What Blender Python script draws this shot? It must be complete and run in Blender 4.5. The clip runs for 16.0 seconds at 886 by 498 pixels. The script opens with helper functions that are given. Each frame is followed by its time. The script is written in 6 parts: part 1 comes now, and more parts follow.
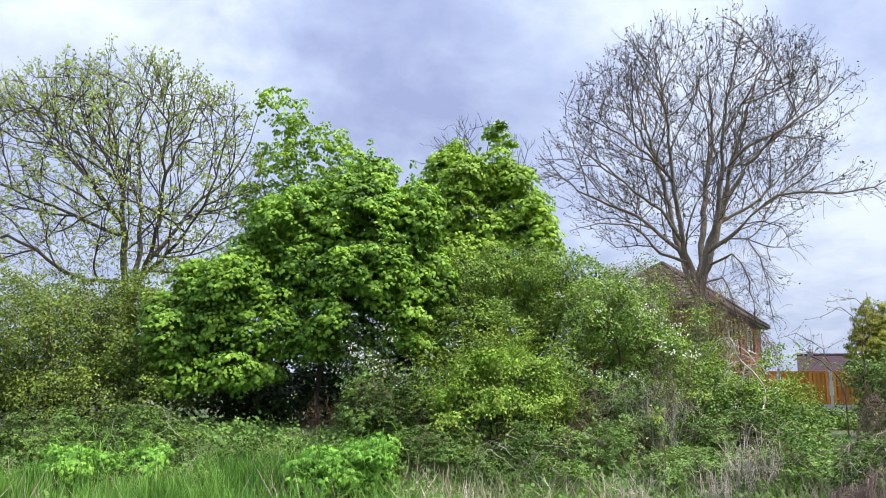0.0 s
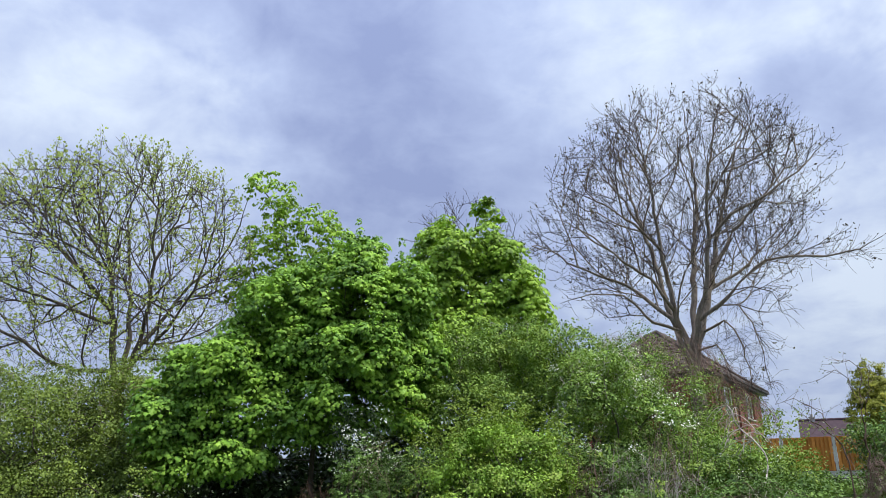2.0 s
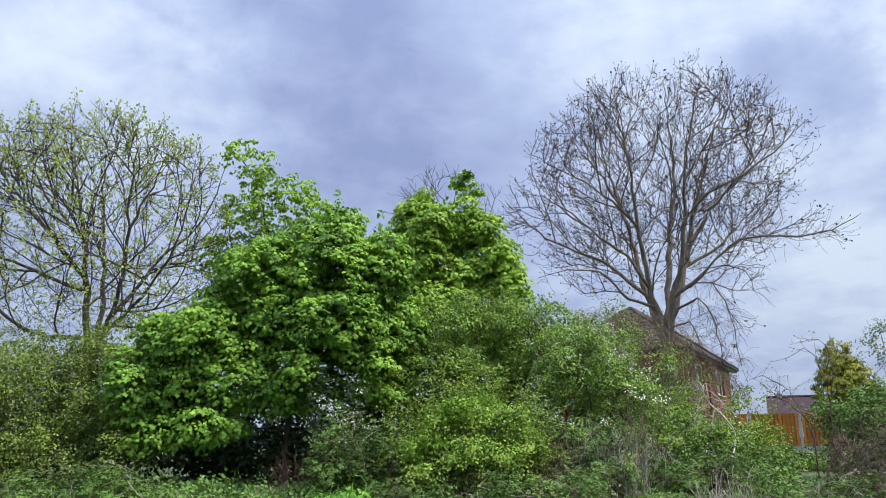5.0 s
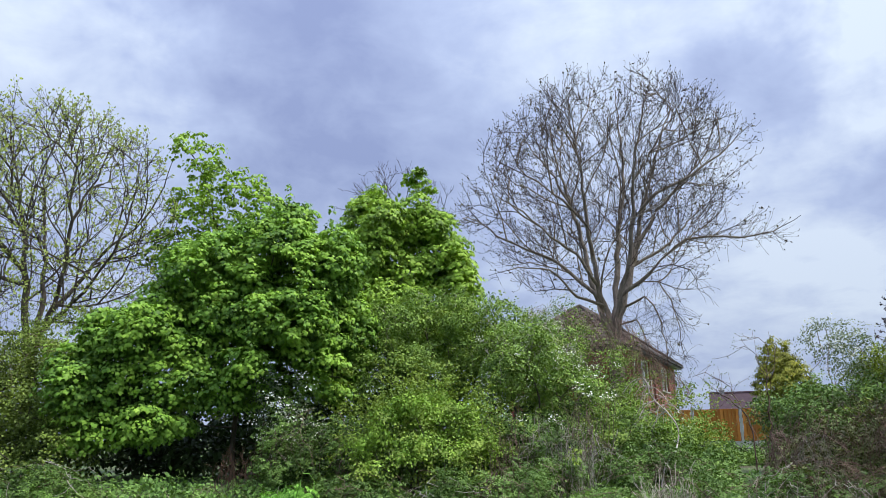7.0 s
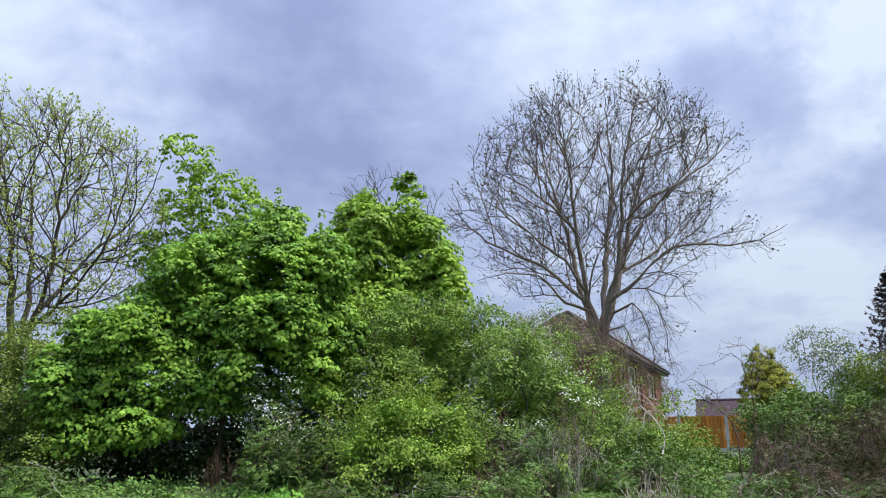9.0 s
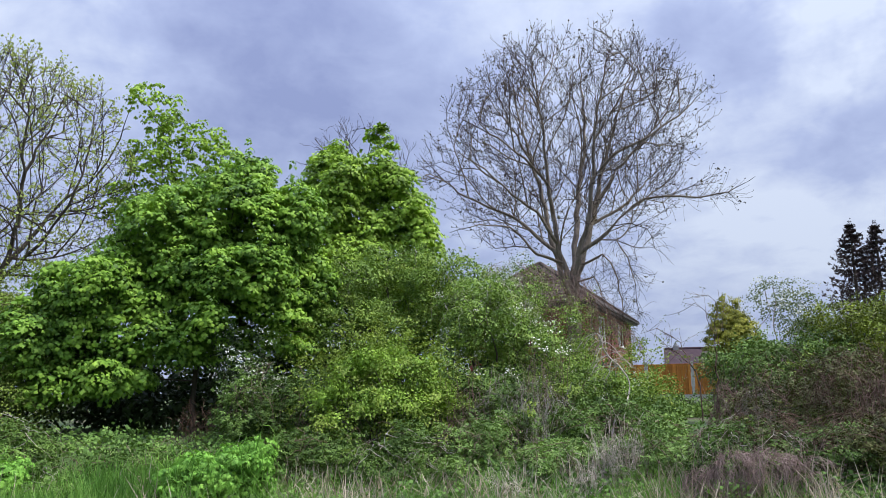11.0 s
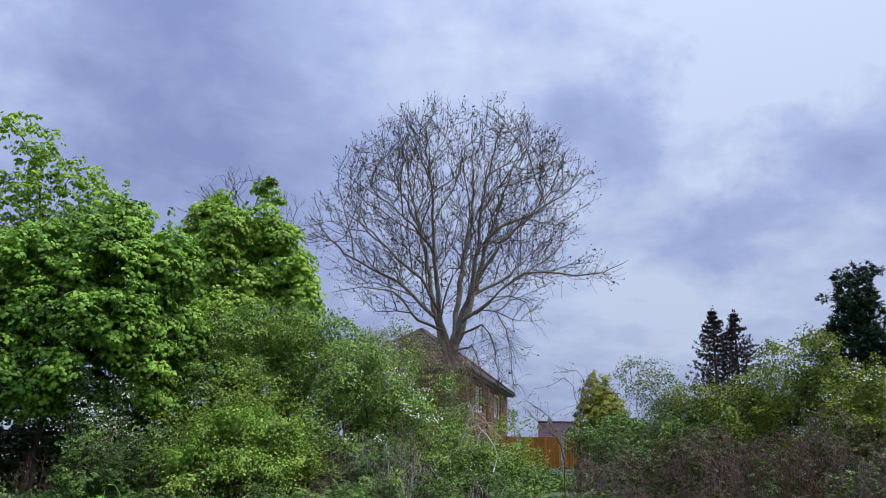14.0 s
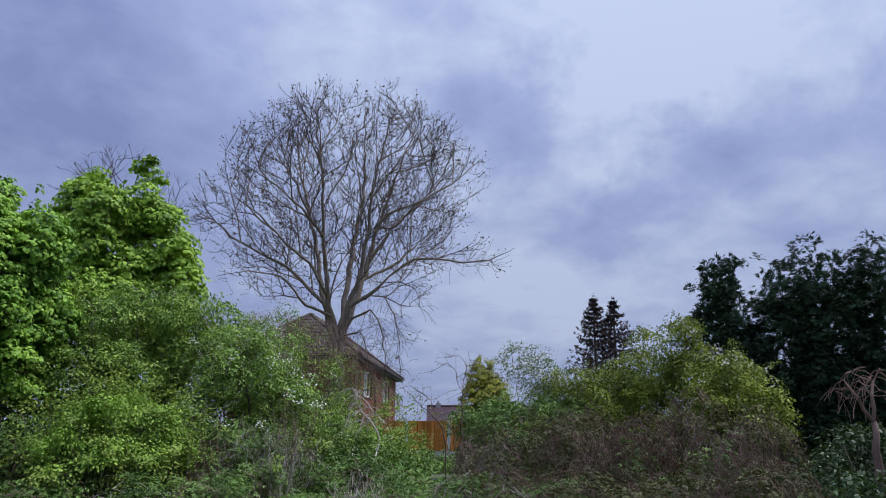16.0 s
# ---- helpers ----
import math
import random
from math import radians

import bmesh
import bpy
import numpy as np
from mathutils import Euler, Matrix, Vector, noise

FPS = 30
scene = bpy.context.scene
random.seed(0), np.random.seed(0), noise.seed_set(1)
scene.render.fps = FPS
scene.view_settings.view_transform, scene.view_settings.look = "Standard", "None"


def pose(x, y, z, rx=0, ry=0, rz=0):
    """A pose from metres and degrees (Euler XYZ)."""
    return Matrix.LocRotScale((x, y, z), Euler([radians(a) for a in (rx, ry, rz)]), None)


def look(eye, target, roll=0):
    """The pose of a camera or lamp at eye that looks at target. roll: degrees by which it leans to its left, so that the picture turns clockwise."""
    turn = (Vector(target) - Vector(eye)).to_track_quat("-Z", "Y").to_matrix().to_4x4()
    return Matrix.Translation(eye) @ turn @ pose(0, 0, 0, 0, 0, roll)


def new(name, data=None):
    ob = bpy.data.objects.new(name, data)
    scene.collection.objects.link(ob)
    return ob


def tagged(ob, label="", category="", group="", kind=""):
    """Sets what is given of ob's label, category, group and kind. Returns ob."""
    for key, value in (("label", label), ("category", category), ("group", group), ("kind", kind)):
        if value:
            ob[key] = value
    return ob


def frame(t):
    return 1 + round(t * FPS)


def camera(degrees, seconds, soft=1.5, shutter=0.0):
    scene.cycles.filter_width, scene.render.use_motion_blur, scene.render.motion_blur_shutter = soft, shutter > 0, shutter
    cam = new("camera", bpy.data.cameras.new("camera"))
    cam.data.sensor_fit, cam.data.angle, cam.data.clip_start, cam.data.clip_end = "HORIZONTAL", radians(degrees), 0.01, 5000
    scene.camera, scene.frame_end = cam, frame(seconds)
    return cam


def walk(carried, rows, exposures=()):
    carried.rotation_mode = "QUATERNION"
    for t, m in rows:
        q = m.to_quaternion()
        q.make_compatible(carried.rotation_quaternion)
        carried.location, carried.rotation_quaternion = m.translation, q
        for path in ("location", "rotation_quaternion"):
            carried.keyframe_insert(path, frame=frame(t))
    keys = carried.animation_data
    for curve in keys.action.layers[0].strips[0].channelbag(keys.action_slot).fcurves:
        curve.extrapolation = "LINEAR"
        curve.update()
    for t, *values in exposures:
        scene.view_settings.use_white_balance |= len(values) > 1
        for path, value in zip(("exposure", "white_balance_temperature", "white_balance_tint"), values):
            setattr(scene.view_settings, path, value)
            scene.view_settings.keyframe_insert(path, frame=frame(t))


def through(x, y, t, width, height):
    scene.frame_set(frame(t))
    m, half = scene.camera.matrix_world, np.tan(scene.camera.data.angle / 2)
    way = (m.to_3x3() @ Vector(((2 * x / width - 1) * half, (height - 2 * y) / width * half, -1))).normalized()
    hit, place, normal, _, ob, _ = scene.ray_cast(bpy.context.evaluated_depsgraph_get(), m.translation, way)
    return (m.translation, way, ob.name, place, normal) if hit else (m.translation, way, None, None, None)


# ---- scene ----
cam = camera(60.86, 16.0, soft=0.5)
PATH = [
    (0, pose(0.000, 0.000, 1.600, 100.500, -1.000, 0.000)),
    (0.5, pose(0.032, -0.038, 1.597, 103.010, 0.493, 2.393)),
    (1, pose(0.031, -0.032, 1.603, 105.898, 1.356, 3.353)),
    (1.5, pose(0.030, -0.005, 1.596, 106.952, 1.307, 1.776)),
    (2, pose(0.035, -0.005, 1.595, 106.316, 1.108, -0.111)),
    (2.5, pose(0.032, -0.003, 1.597, 105.369, 0.801, -1.040)),
    (3, pose(0.024, -0.019, 1.591, 104.625, 0.509, -1.482)),
    (3.5, pose(0.021, -0.014, 1.594, 104.411, 0.434, -1.722)),
    (6, pose(0.031, -0.005, 1.596, 104.195, 0.736, -2.473)),
    (6.5, pose(0.029, -0.048, 1.602, 104.924, 1.430, -3.715)),
    (7, pose(0.038, -0.018, 1.599, 103.953, 0.730, -5.692)),
    (7.5, pose(0.033, -0.016, 1.589, 103.991, 0.183, -6.773)),
    (8, pose(0.035, -0.006, 1.590, 104.479, 0.375, -7.250)),
    (8.5, pose(0.032, -0.018, 1.590, 104.731, 0.336, -6.637)),
    (11, pose(0.068, -0.135, 1.584, 100.586, 0.741, -8.552)),
    (11.5, pose(0.095, -0.123, 1.572, 101.880, 0.426, -14.176)),
    (12, pose(0.111, -0.115, 1.584, 102.657, 0.810, -19.600)),
    (12.5, pose(0.142, -0.115, 1.568, 101.861, 1.596, -20.400)),
    (13, pose(0.222, -0.091, 1.557, 101.966, 0.733, -17.144)),
    (13.5, pose(0.231, -0.128, 1.567, 104.216, -0.513, -16.321)),
    (14, pose(0.186, -0.190, 1.579, 105.475, -1.437, -17.710)),
    (14.5, pose(0.164, -0.259, 1.586, 104.871, -1.474, -20.088)),
    (15, pose(0.200, -0.299, 1.581, 104.751, -1.572, -21.555)),
    (15.5, pose(0.249, -0.300, 1.589, 105.659, -1.231, -23.059)),
    (16, pose(0.261, -0.312, 1.580, 104.477, -0.408, -25.778)),
]
walk(cam, PATH, [(0.0, 0.38, 6700, 6), (0.5, 0.25, 6600, 6), (1.0, 0.1, 6450, 6), (2.0, 0.05, 6400, 6), (3.5, 0.05, 6350, 6), (8.5, 0.05, 6350, 6), (11.0, 0.0, 6300, 10), (12.5, -0.18, 6100, 11), (14.0, -0.28, 5950, 12), (16.0, -0.46, 5880, 14)])

# ---- world and sun ----
world = bpy.data.worlds.new("overcast_sky")
scene.world = world
world.use_nodes = True
SUN_UP, SUN_ROUND = 60.0, 108.0  # high, on the right
CLOUDS = [  # azimuth right of ahead, elevation, size in degrees, darkness (plus) or brightness (minus)
    (-7, 28, 9, 0.2), (-12, 31, 9, 0.15), (-2, 23, 8, 0.16), (4, 20, 8, 0.1), (31, 24.5, 4, 0.3), (34, 23, 4, 0.12),
    (42, 18.5, 4.5, 0.22), (47, 19, 5, 0.2), (37.5, 18, 3.5, 0.16), (53, 22, 5, 0.1), (57, 20, 6, 0.1),
    (-29, 25, 6, -0.2), (-21, 26, 5, -0.2), (-17, 22, 6, -0.12), (21, 29.5, 4.5, -0.14), (24, 26, 4, -0.06),
    (39, 28, 5, -0.3), (47, 29, 6, -0.3), (54, 28, 7, -0.2), (37, 14, 7, -0.1), (33, 18, 5, -0.1), (49, 14, 5, -0.16), (34, 29, 5, -0.1), (36, 22, 3, -0.14), (43, 23.5, 3, -0.14), (25, 13, 8, -0.08), (46, 23, 15, -0.14), (26, 20, 10, -0.06),
]


def sky_nodes():
    nt = world.node_tree
    n, link = nt.nodes, nt.links
    n.clear()
    out, bg = n.new("ShaderNodeOutputWorld"), n.new("ShaderNodeBackground")
    sky = n.new("ShaderNodeTexSky")
    sky.sky_type, sky.sun_disc = "NISHITA", False
    sky.sun_elevation, sky.sun_rotation = radians(SUN_UP), radians(SUN_ROUND)
    tc = n.new("ShaderNodeTexCoord")

    def maths(op, a, b=None, clamp=False):
        m = n.new("ShaderNodeMath")
        m.operation, m.use_clamp = op, clamp
        for k, v in enumerate((a, b)):
            if v is None:
                continue
            if isinstance(v, (int, float)):
                m.inputs[k].default_value = v
            else:
                link.new(v, m.inputs[k])
        return m.outputs[0]

    def clouds(scale, detail, rough, warp):
        t = n.new("ShaderNodeTexNoise")
        t.inputs["Scale"].default_value, t.inputs["Detail"].default_value = scale, detail
        t.inputs["Roughness"].default_value, t.inputs["Distortion"].default_value = rough, warp
        return t

    # directions flattened towards the horizon, as a cloud deck is
    sep = n.new("ShaderNodeSeparateXYZ")
    link.new(tc.outputs["Generated"], sep.inputs[0])
    low = maths("ADD", maths("MAXIMUM", sep.outputs[2], 0.0), 0.28)
    flat = n.new("ShaderNodeCombineXYZ")
    link.new(maths("DIVIDE", sep.outputs[0], low), flat.inputs[0])
    link.new(maths("DIVIDE", sep.outputs[1], low), flat.inputs[1])
    big, small = clouds(2.0, 5.0, 0.55, 0.3), clouds(6.5, 6.0, 0.58, 0.35)
    for t in (big, small):
        link.new(flat.outputs[0], t.inputs["Vector"])
    # a little warp for the outlines of the single clouds
    warp = clouds(5.0, 5.0, 0.58, 0.0)
    link.new(tc.outputs["Generated"], warp.inputs["Vector"])
    shift = n.new("ShaderNodeVectorMath")
    shift.operation = "MULTIPLY_ADD"
    link.new(warp.outputs["Color"], shift.inputs[0])
    shift.inputs[1].default_value = (0.34, 0.34, 0.34)
    link.new(tc.outputs["Generated"], shift.inputs[2])
    centre = n.new("ShaderNodeVectorMath")
    centre.operation = "SUBTRACT"
    link.new(shift.outputs[0], centre.inputs[0])
    centre.inputs[1].default_value = (0.17, 0.17, 0.17)
    dark = maths("ADD", maths("MULTIPLY", maths("SUBTRACT", big.outputs[0], 0.5), 0.9), maths("MULTIPLY", maths("SUBTRACT", small.outputs[0], 0.5), 0.85))
    dark = maths("ADD", dark, 0.42)
    for az, el, size, much in CLOUDS:
        a, e = radians(az), radians(el)
        dist = n.new("ShaderNodeVectorMath")
        dist.operation = "DISTANCE"
        link.new(centre.outputs[0], dist.inputs[0])
        dist.inputs[1].default_value = (math.sin(a) * math.cos(e), math.cos(a) * math.cos(e), math.sin(e))
        ramp = n.new("ShaderNodeMapRange")
        ramp.interpolation_type = "SMOOTHSTEP"
        link.new(dist.outputs["Value"], ramp.inputs["Value"])
        ramp.inputs["From Min"].default_value, ramp.inputs["From Max"].default_value = radians(size) * 2.1, 0.0
        ramp.inputs["To Min"].default_value, ramp.inputs["To Max"].default_value = 0.0, much * 1.35
        dark = maths("ADD", dark, ramp.outputs[0])
    tone = n.new("ShaderNodeValToRGB")
    link.new(dark, tone.inputs[0])
    stops = tone.color_ramp.elements
    stops[0].position, stops[0].color = 0.0, (0.81, 0.89, 1.07, 1)
    stops[1].position, stops[1].color = 1.0, (0.335, 0.395, 0.665, 1)
    mid = stops.new(0.45)
    mid.color = (0.53, 0.61, 0.885, 1)
    blue = n.new("ShaderNodeVectorMath")
    blue.operation = "SCALE"
    link.new(sky.outputs[0], blue.inputs[0])
    blue.inputs["Scale"].default_value = 0.1
    mix = n.new("ShaderNodeMix")
    mix.data_type = "RGBA"
    mix.inputs["Factor"].default_value = 0.93
    link.new(blue.outputs[0], mix.inputs[6])
    link.new(tone.outputs[0], mix.inputs[7])
    # an overcast sky is brighter overhead than near the horizon
    high = maths("MAXIMUM", sep.outputs[2], 0.0)
    gain = maths("ADD", maths("MULTIPLY", high, 0.6), 0.79)
    gain = maths("ADD", gain, maths("MULTIPLY", maths("MAXIMUM", maths("SUBTRACT", high, 0.58), 0.0), 4.0))
    deck = n.new("ShaderNodeVectorMath")
    deck.operation = "SCALE"
    link.new(mix.outputs[2], deck.inputs[0])
    link.new(gain, deck.inputs["Scale"])
    link.new(deck.outputs[0], bg.inputs["Color"])
    bg.inputs["Strength"].default_value = 0.95
    link.new(bg.outputs[0], out.inputs[0])


sky_nodes()
sun = new("sun", bpy.data.lights.new("sun", "SUN"))
sun.data.energy, sun.data.angle, sun.data.color = 5.2, radians(12), (1.0, 0.95, 0.85)
toward = Vector((math.sin(radians(SUN_ROUND)) * math.cos(radians(SUN_UP)), math.cos(radians(SUN_ROUND)) * math.cos(radians(SUN_UP)), math.sin(radians(SUN_UP))))
sun.matrix_world = look(toward * 100, (0, 0, 0))

# ---- materials ----


def node_material(name):
    m = bpy.data.materials.new(name)
    m.use_nodes = True
    nt = m.node_tree
    return m, nt, nt.nodes["Principled BSDF"], nt.nodes["Material Output"]


def ramp_of(nt, source, stops):
    r = nt.nodes.new("ShaderNodeValToRGB")
    nt.links.new(source, r.inputs[0])
    e = r.color_ramp.elements
    while len(e) < len(stops):
        e.new(0.5)
    for k, (pos, col) in enumerate(stops):
        e[k].position, e[k].color = pos, (*col, 1)
    return r.outputs[0]


def noise_of(nt, scale, detail=3.0, rough=0.55, stretch=None, coords="Object"):
    t = nt.nodes.new("ShaderNodeTexNoise")
    t.inputs["Scale"].default_value, t.inputs["Detail"].default_value, t.inputs["Roughness"].default_value = scale, detail, rough
    tc = nt.nodes.new("ShaderNodeTexCoord")
    src = tc.outputs[coords]
    if stretch:
        mp = nt.nodes.new("ShaderNodeMapping")
        mp.inputs["Scale"].default_value = stretch
        nt.links.new(src, mp.inputs["Vector"])
        src = mp.outputs[0]
    nt.links.new(src, t.inputs["Vector"])
    return t.outputs[0]


def mixed(nt, a, b, fac, blend="MIX"):
    m = nt.nodes.new("ShaderNodeMix")
    m.data_type, m.blend_type = "RGBA", blend
    for slot, v in ((6, a), (7, b)):
        if isinstance(v, tuple):
            m.inputs[slot].default_value = (*v, 1)
        else:
            nt.links.new(v, m.inputs[slot])
    if isinstance(fac, (int, float)):
        m.inputs["Factor"].default_value = fac
    else:
        nt.links.new(fac, m.inputs["Factor"])
    return m.outputs[2]


def bumped(nt, shader, height, strength, distance=0.02):
    b = nt.nodes.new("ShaderNodeBump")
    b.inputs["Strength"].default_value, b.inputs["Distance"].default_value = strength, distance
    nt.links.new(height, b.inputs["Height"])
    nt.links.new(b.outputs[0], shader.inputs["Normal"])


def leaf_material(name, young, mid, darkest, through=0.35, rough=0.5, patch=1.9, gloss=0.12):
    """Leaves that differ one by one and patch by patch, and let some light through."""
    m, nt, bsdf, out = node_material(name)
    geo = nt.nodes.new("ShaderNodeNewGeometry")
    one = geo.outputs["Random Per Island"]
    # leaves vary at random; the dark end also paints in shade between them
    each = ramp_of(nt, one, [(0.0, darkest), (0.5, mid), (1.0, young)])
    area = ramp_of(nt, noise_of(nt, patch, 2.0), [(0.36, darkest), (0.50, mid), (0.64, young)])
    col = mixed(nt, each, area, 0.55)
    nt.links.new(col, bsdf.inputs["Base Color"])
    bsdf.inputs["Roughness"].default_value = rough
    bsdf.inputs["Specular IOR Level"].default_value = gloss
    tr = nt.nodes.new("ShaderNodeBsdfTranslucent")
    lit = mixed(nt, col, (1.0, 1.0, 0.55), 1.0, "MULTIPLY")
    nt.links.new(lit, tr.inputs["Color"])
    mx = nt.nodes.new("ShaderNodeMixShader")
    mx.inputs[0].default_value = through
    nt.links.new(bsdf.outputs[0], mx.inputs[1])
    nt.links.new(tr.outputs[0], mx.inputs[2])
    nt.links.new(mx.outputs[0], out.inputs["Surface"])
    return m


def bark_material(name, dark, light, moss=None, scale=14.0):
    m, nt, bsdf, out = node_material(name)
    grain = noise_of(nt, scale, 4.0, 0.6, (1, 1, 0.25))
    col = ramp_of(nt, grain, [(0.3, dark), (0.7, light)])
    if moss:
        col = mixed(nt, col, moss, ramp_of(nt, noise_of(nt, 1.3, 3.0), [(0.5, (0, 0, 0)), (0.68, (0.7, 0.7, 0.7))]))
    nt.links.new(col, bsdf.inputs["Base Color"])
    bsdf.inputs["Roughness"].default_value, bsdf.inputs["Specular IOR Level"].default_value = 0.9, 0.2
    bumped(nt, bsdf, grain, 0.6, 0.03)
    return m


def plain_material(name, a, b, scale, rough=0.8, bump=0.2, stretch=None, metal=0.0, each=0.0):
    m, nt, bsdf, out = node_material(name)
    grain = noise_of(nt, scale, 4.0, 0.6, stretch)
    col = ramp_of(nt, grain, [(0.3, a), (0.7, b)])
    if each:
        info = nt.nodes.new("ShaderNodeObjectInfo")
        col = mixed(nt, col, ramp_of(nt, info.outputs["Random"], [(0.0, (1 - each,) * 3), (1.0, (1.0,) * 3)]), 1.0, "MULTIPLY")
    nt.links.new(col, bsdf.inputs["Base Color"])
    bsdf.inputs["Roughness"].default_value, bsdf.inputs["Metallic"].default_value = rough, metal
    bsdf.inputs["Specular IOR Level"].default_value = 0.15 if rough > 0.7 else 0.4
    if bump:
        bumped(nt, bsdf, grain, bump, 0.01)
    return m


# third tone of the greens: darker leaves, deepened to stand for shade in gaps
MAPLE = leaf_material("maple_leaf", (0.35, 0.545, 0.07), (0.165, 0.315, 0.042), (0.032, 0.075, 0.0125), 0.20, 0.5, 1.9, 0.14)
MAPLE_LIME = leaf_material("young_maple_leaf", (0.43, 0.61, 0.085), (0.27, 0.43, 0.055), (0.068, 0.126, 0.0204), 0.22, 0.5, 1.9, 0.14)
BUD = leaf_material("bursting_bud", (0.52, 0.6, 0.22), (0.36, 0.44, 0.14), (0.2, 0.25, 0.065), 0.5, 0.6)
ASH_BUD = leaf_material("dark_flower_bud", (0.20, 0.19, 0.08), (0.10, 0.08, 0.06), (0.05, 0.035, 0.03), 0.1, 0.8)
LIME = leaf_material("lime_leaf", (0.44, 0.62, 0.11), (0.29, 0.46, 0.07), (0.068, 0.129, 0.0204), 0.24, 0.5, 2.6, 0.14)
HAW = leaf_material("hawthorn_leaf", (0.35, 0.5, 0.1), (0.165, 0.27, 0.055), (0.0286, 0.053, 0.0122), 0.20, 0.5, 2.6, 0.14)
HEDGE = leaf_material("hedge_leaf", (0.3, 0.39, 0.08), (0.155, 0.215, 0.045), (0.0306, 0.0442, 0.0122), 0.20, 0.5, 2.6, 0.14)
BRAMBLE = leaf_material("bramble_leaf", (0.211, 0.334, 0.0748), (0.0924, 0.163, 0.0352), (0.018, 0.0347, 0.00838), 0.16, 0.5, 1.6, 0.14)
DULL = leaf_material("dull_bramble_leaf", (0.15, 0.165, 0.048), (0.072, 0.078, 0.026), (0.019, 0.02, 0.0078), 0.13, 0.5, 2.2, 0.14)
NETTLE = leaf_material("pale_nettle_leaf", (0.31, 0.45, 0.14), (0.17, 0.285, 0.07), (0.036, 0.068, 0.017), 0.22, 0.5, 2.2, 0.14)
# green leaf with the shade under and behind the hedge painted into its colour
SHADE_LEAF = leaf_material("shade_darkened_leaf", (0.07, 0.112, 0.035), (0.035, 0.0595, 0.021), (0.0175, 0.028, 0.0126), 0.15, 0.4)
HERB = leaf_material("fresh_herb_leaf", (0.36, 0.62, 0.11), (0.22, 0.46, 0.075), (0.0612, 0.156, 0.0272), 0.26)
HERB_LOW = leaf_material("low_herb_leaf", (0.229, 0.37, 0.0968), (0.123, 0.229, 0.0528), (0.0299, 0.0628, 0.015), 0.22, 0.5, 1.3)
GRASS = leaf_material("grass_blade", (0.264, 0.44, 0.106), (0.15, 0.317, 0.0616), (0.0479, 0.12, 0.0239), 0.32, 0.5, 1.1)
DRY = leaf_material("dry_stalk", (0.62, 0.55, 0.44), (0.46, 0.38, 0.30), (0.28, 0.21, 0.17), 0.15, 0.9)
YOUNG = leaf_material("young_shoot_leaf", (0.285, 0.372, 0.0682), (0.211, 0.298, 0.0527), (0.0925, 0.143, 0.0253), 0.24)
PALE = leaf_material("pale_grey_leaf", (0.322, 0.372, 0.273), (0.211, 0.26, 0.161), (0.059, 0.0843, 0.0379), 0.24, 0.4)
GOLD = leaf_material("golden_spray", (0.43, 0.41, 0.055), (0.25, 0.27, 0.04), (0.055, 0.066, 0.014), 0.15, 0.6, 2.6)
OLIVE = leaf_material("olive_leaf", (0.30, 0.37, 0.045), (0.15, 0.2, 0.026), (0.026, 0.038, 0.007), 0.18, 0.5, 2.4, 0.14)
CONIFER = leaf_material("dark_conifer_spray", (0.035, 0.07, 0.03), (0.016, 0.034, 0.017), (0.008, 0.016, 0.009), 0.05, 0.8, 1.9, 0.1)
SPRUCE = leaf_material("purple_brown_needle", (0.12, 0.085, 0.08), (0.06, 0.042, 0.045), (0.025, 0.02, 0.022), 0.05, 0.7)
PETAL = leaf_material("white_petal", (0.85, 0.85, 0.82), (0.80, 0.80, 0.76), (0.70, 0.72, 0.64), 0.2, 0.6)
ASH_BARK = bark_material("ash_bark", (0.11, 0.088, 0.072), (0.28, 0.232, 0.192), (0.16, 0.115, 0.07))
TWIG = bark_material("ash_twig", (0.034, 0.025, 0.023), (0.08, 0.061, 0.056), None, 5.0)
DARK_BARK = bark_material("dark_bark", (0.045, 0.036, 0.03), (0.12, 0.10, 0.08), (0.10, 0.11, 0.05))
GREY_TWIG = bark_material("grey_dead_stem", (0.26, 0.22, 0.20), (0.48, 0.43, 0.39), None, 6.0)
STRAW = bark_material("bleached_stalk", (0.40, 0.34, 0.29), (0.64, 0.56, 0.49), None, 7.0)
RUSSET = bark_material("dry_russet_stalk", (0.165, 0.115, 0.1), (0.36, 0.265, 0.235), None, 7.0)
DEAD_TWIG = bark_material("dead_bramble_stem", (0.115, 0.073, 0.06), (0.265, 0.178, 0.15), None, 6.0)
DARK_CANE = bark_material("dark_bramble_cane", (0.06, 0.036, 0.025), (0.155, 0.095, 0.068), None, 6.0)
BROWN_TWIG = bark_material("brown_bramble_stem", (0.065, 0.04, 0.03), (0.17, 0.112, 0.088), None, 6.0)

# ---- mesh helpers ----
rng = np.random.default_rng(7)


def unit(v):
    return v / np.maximum(np.linalg.norm(v, axis=-1, keepdims=True), 1e-9)


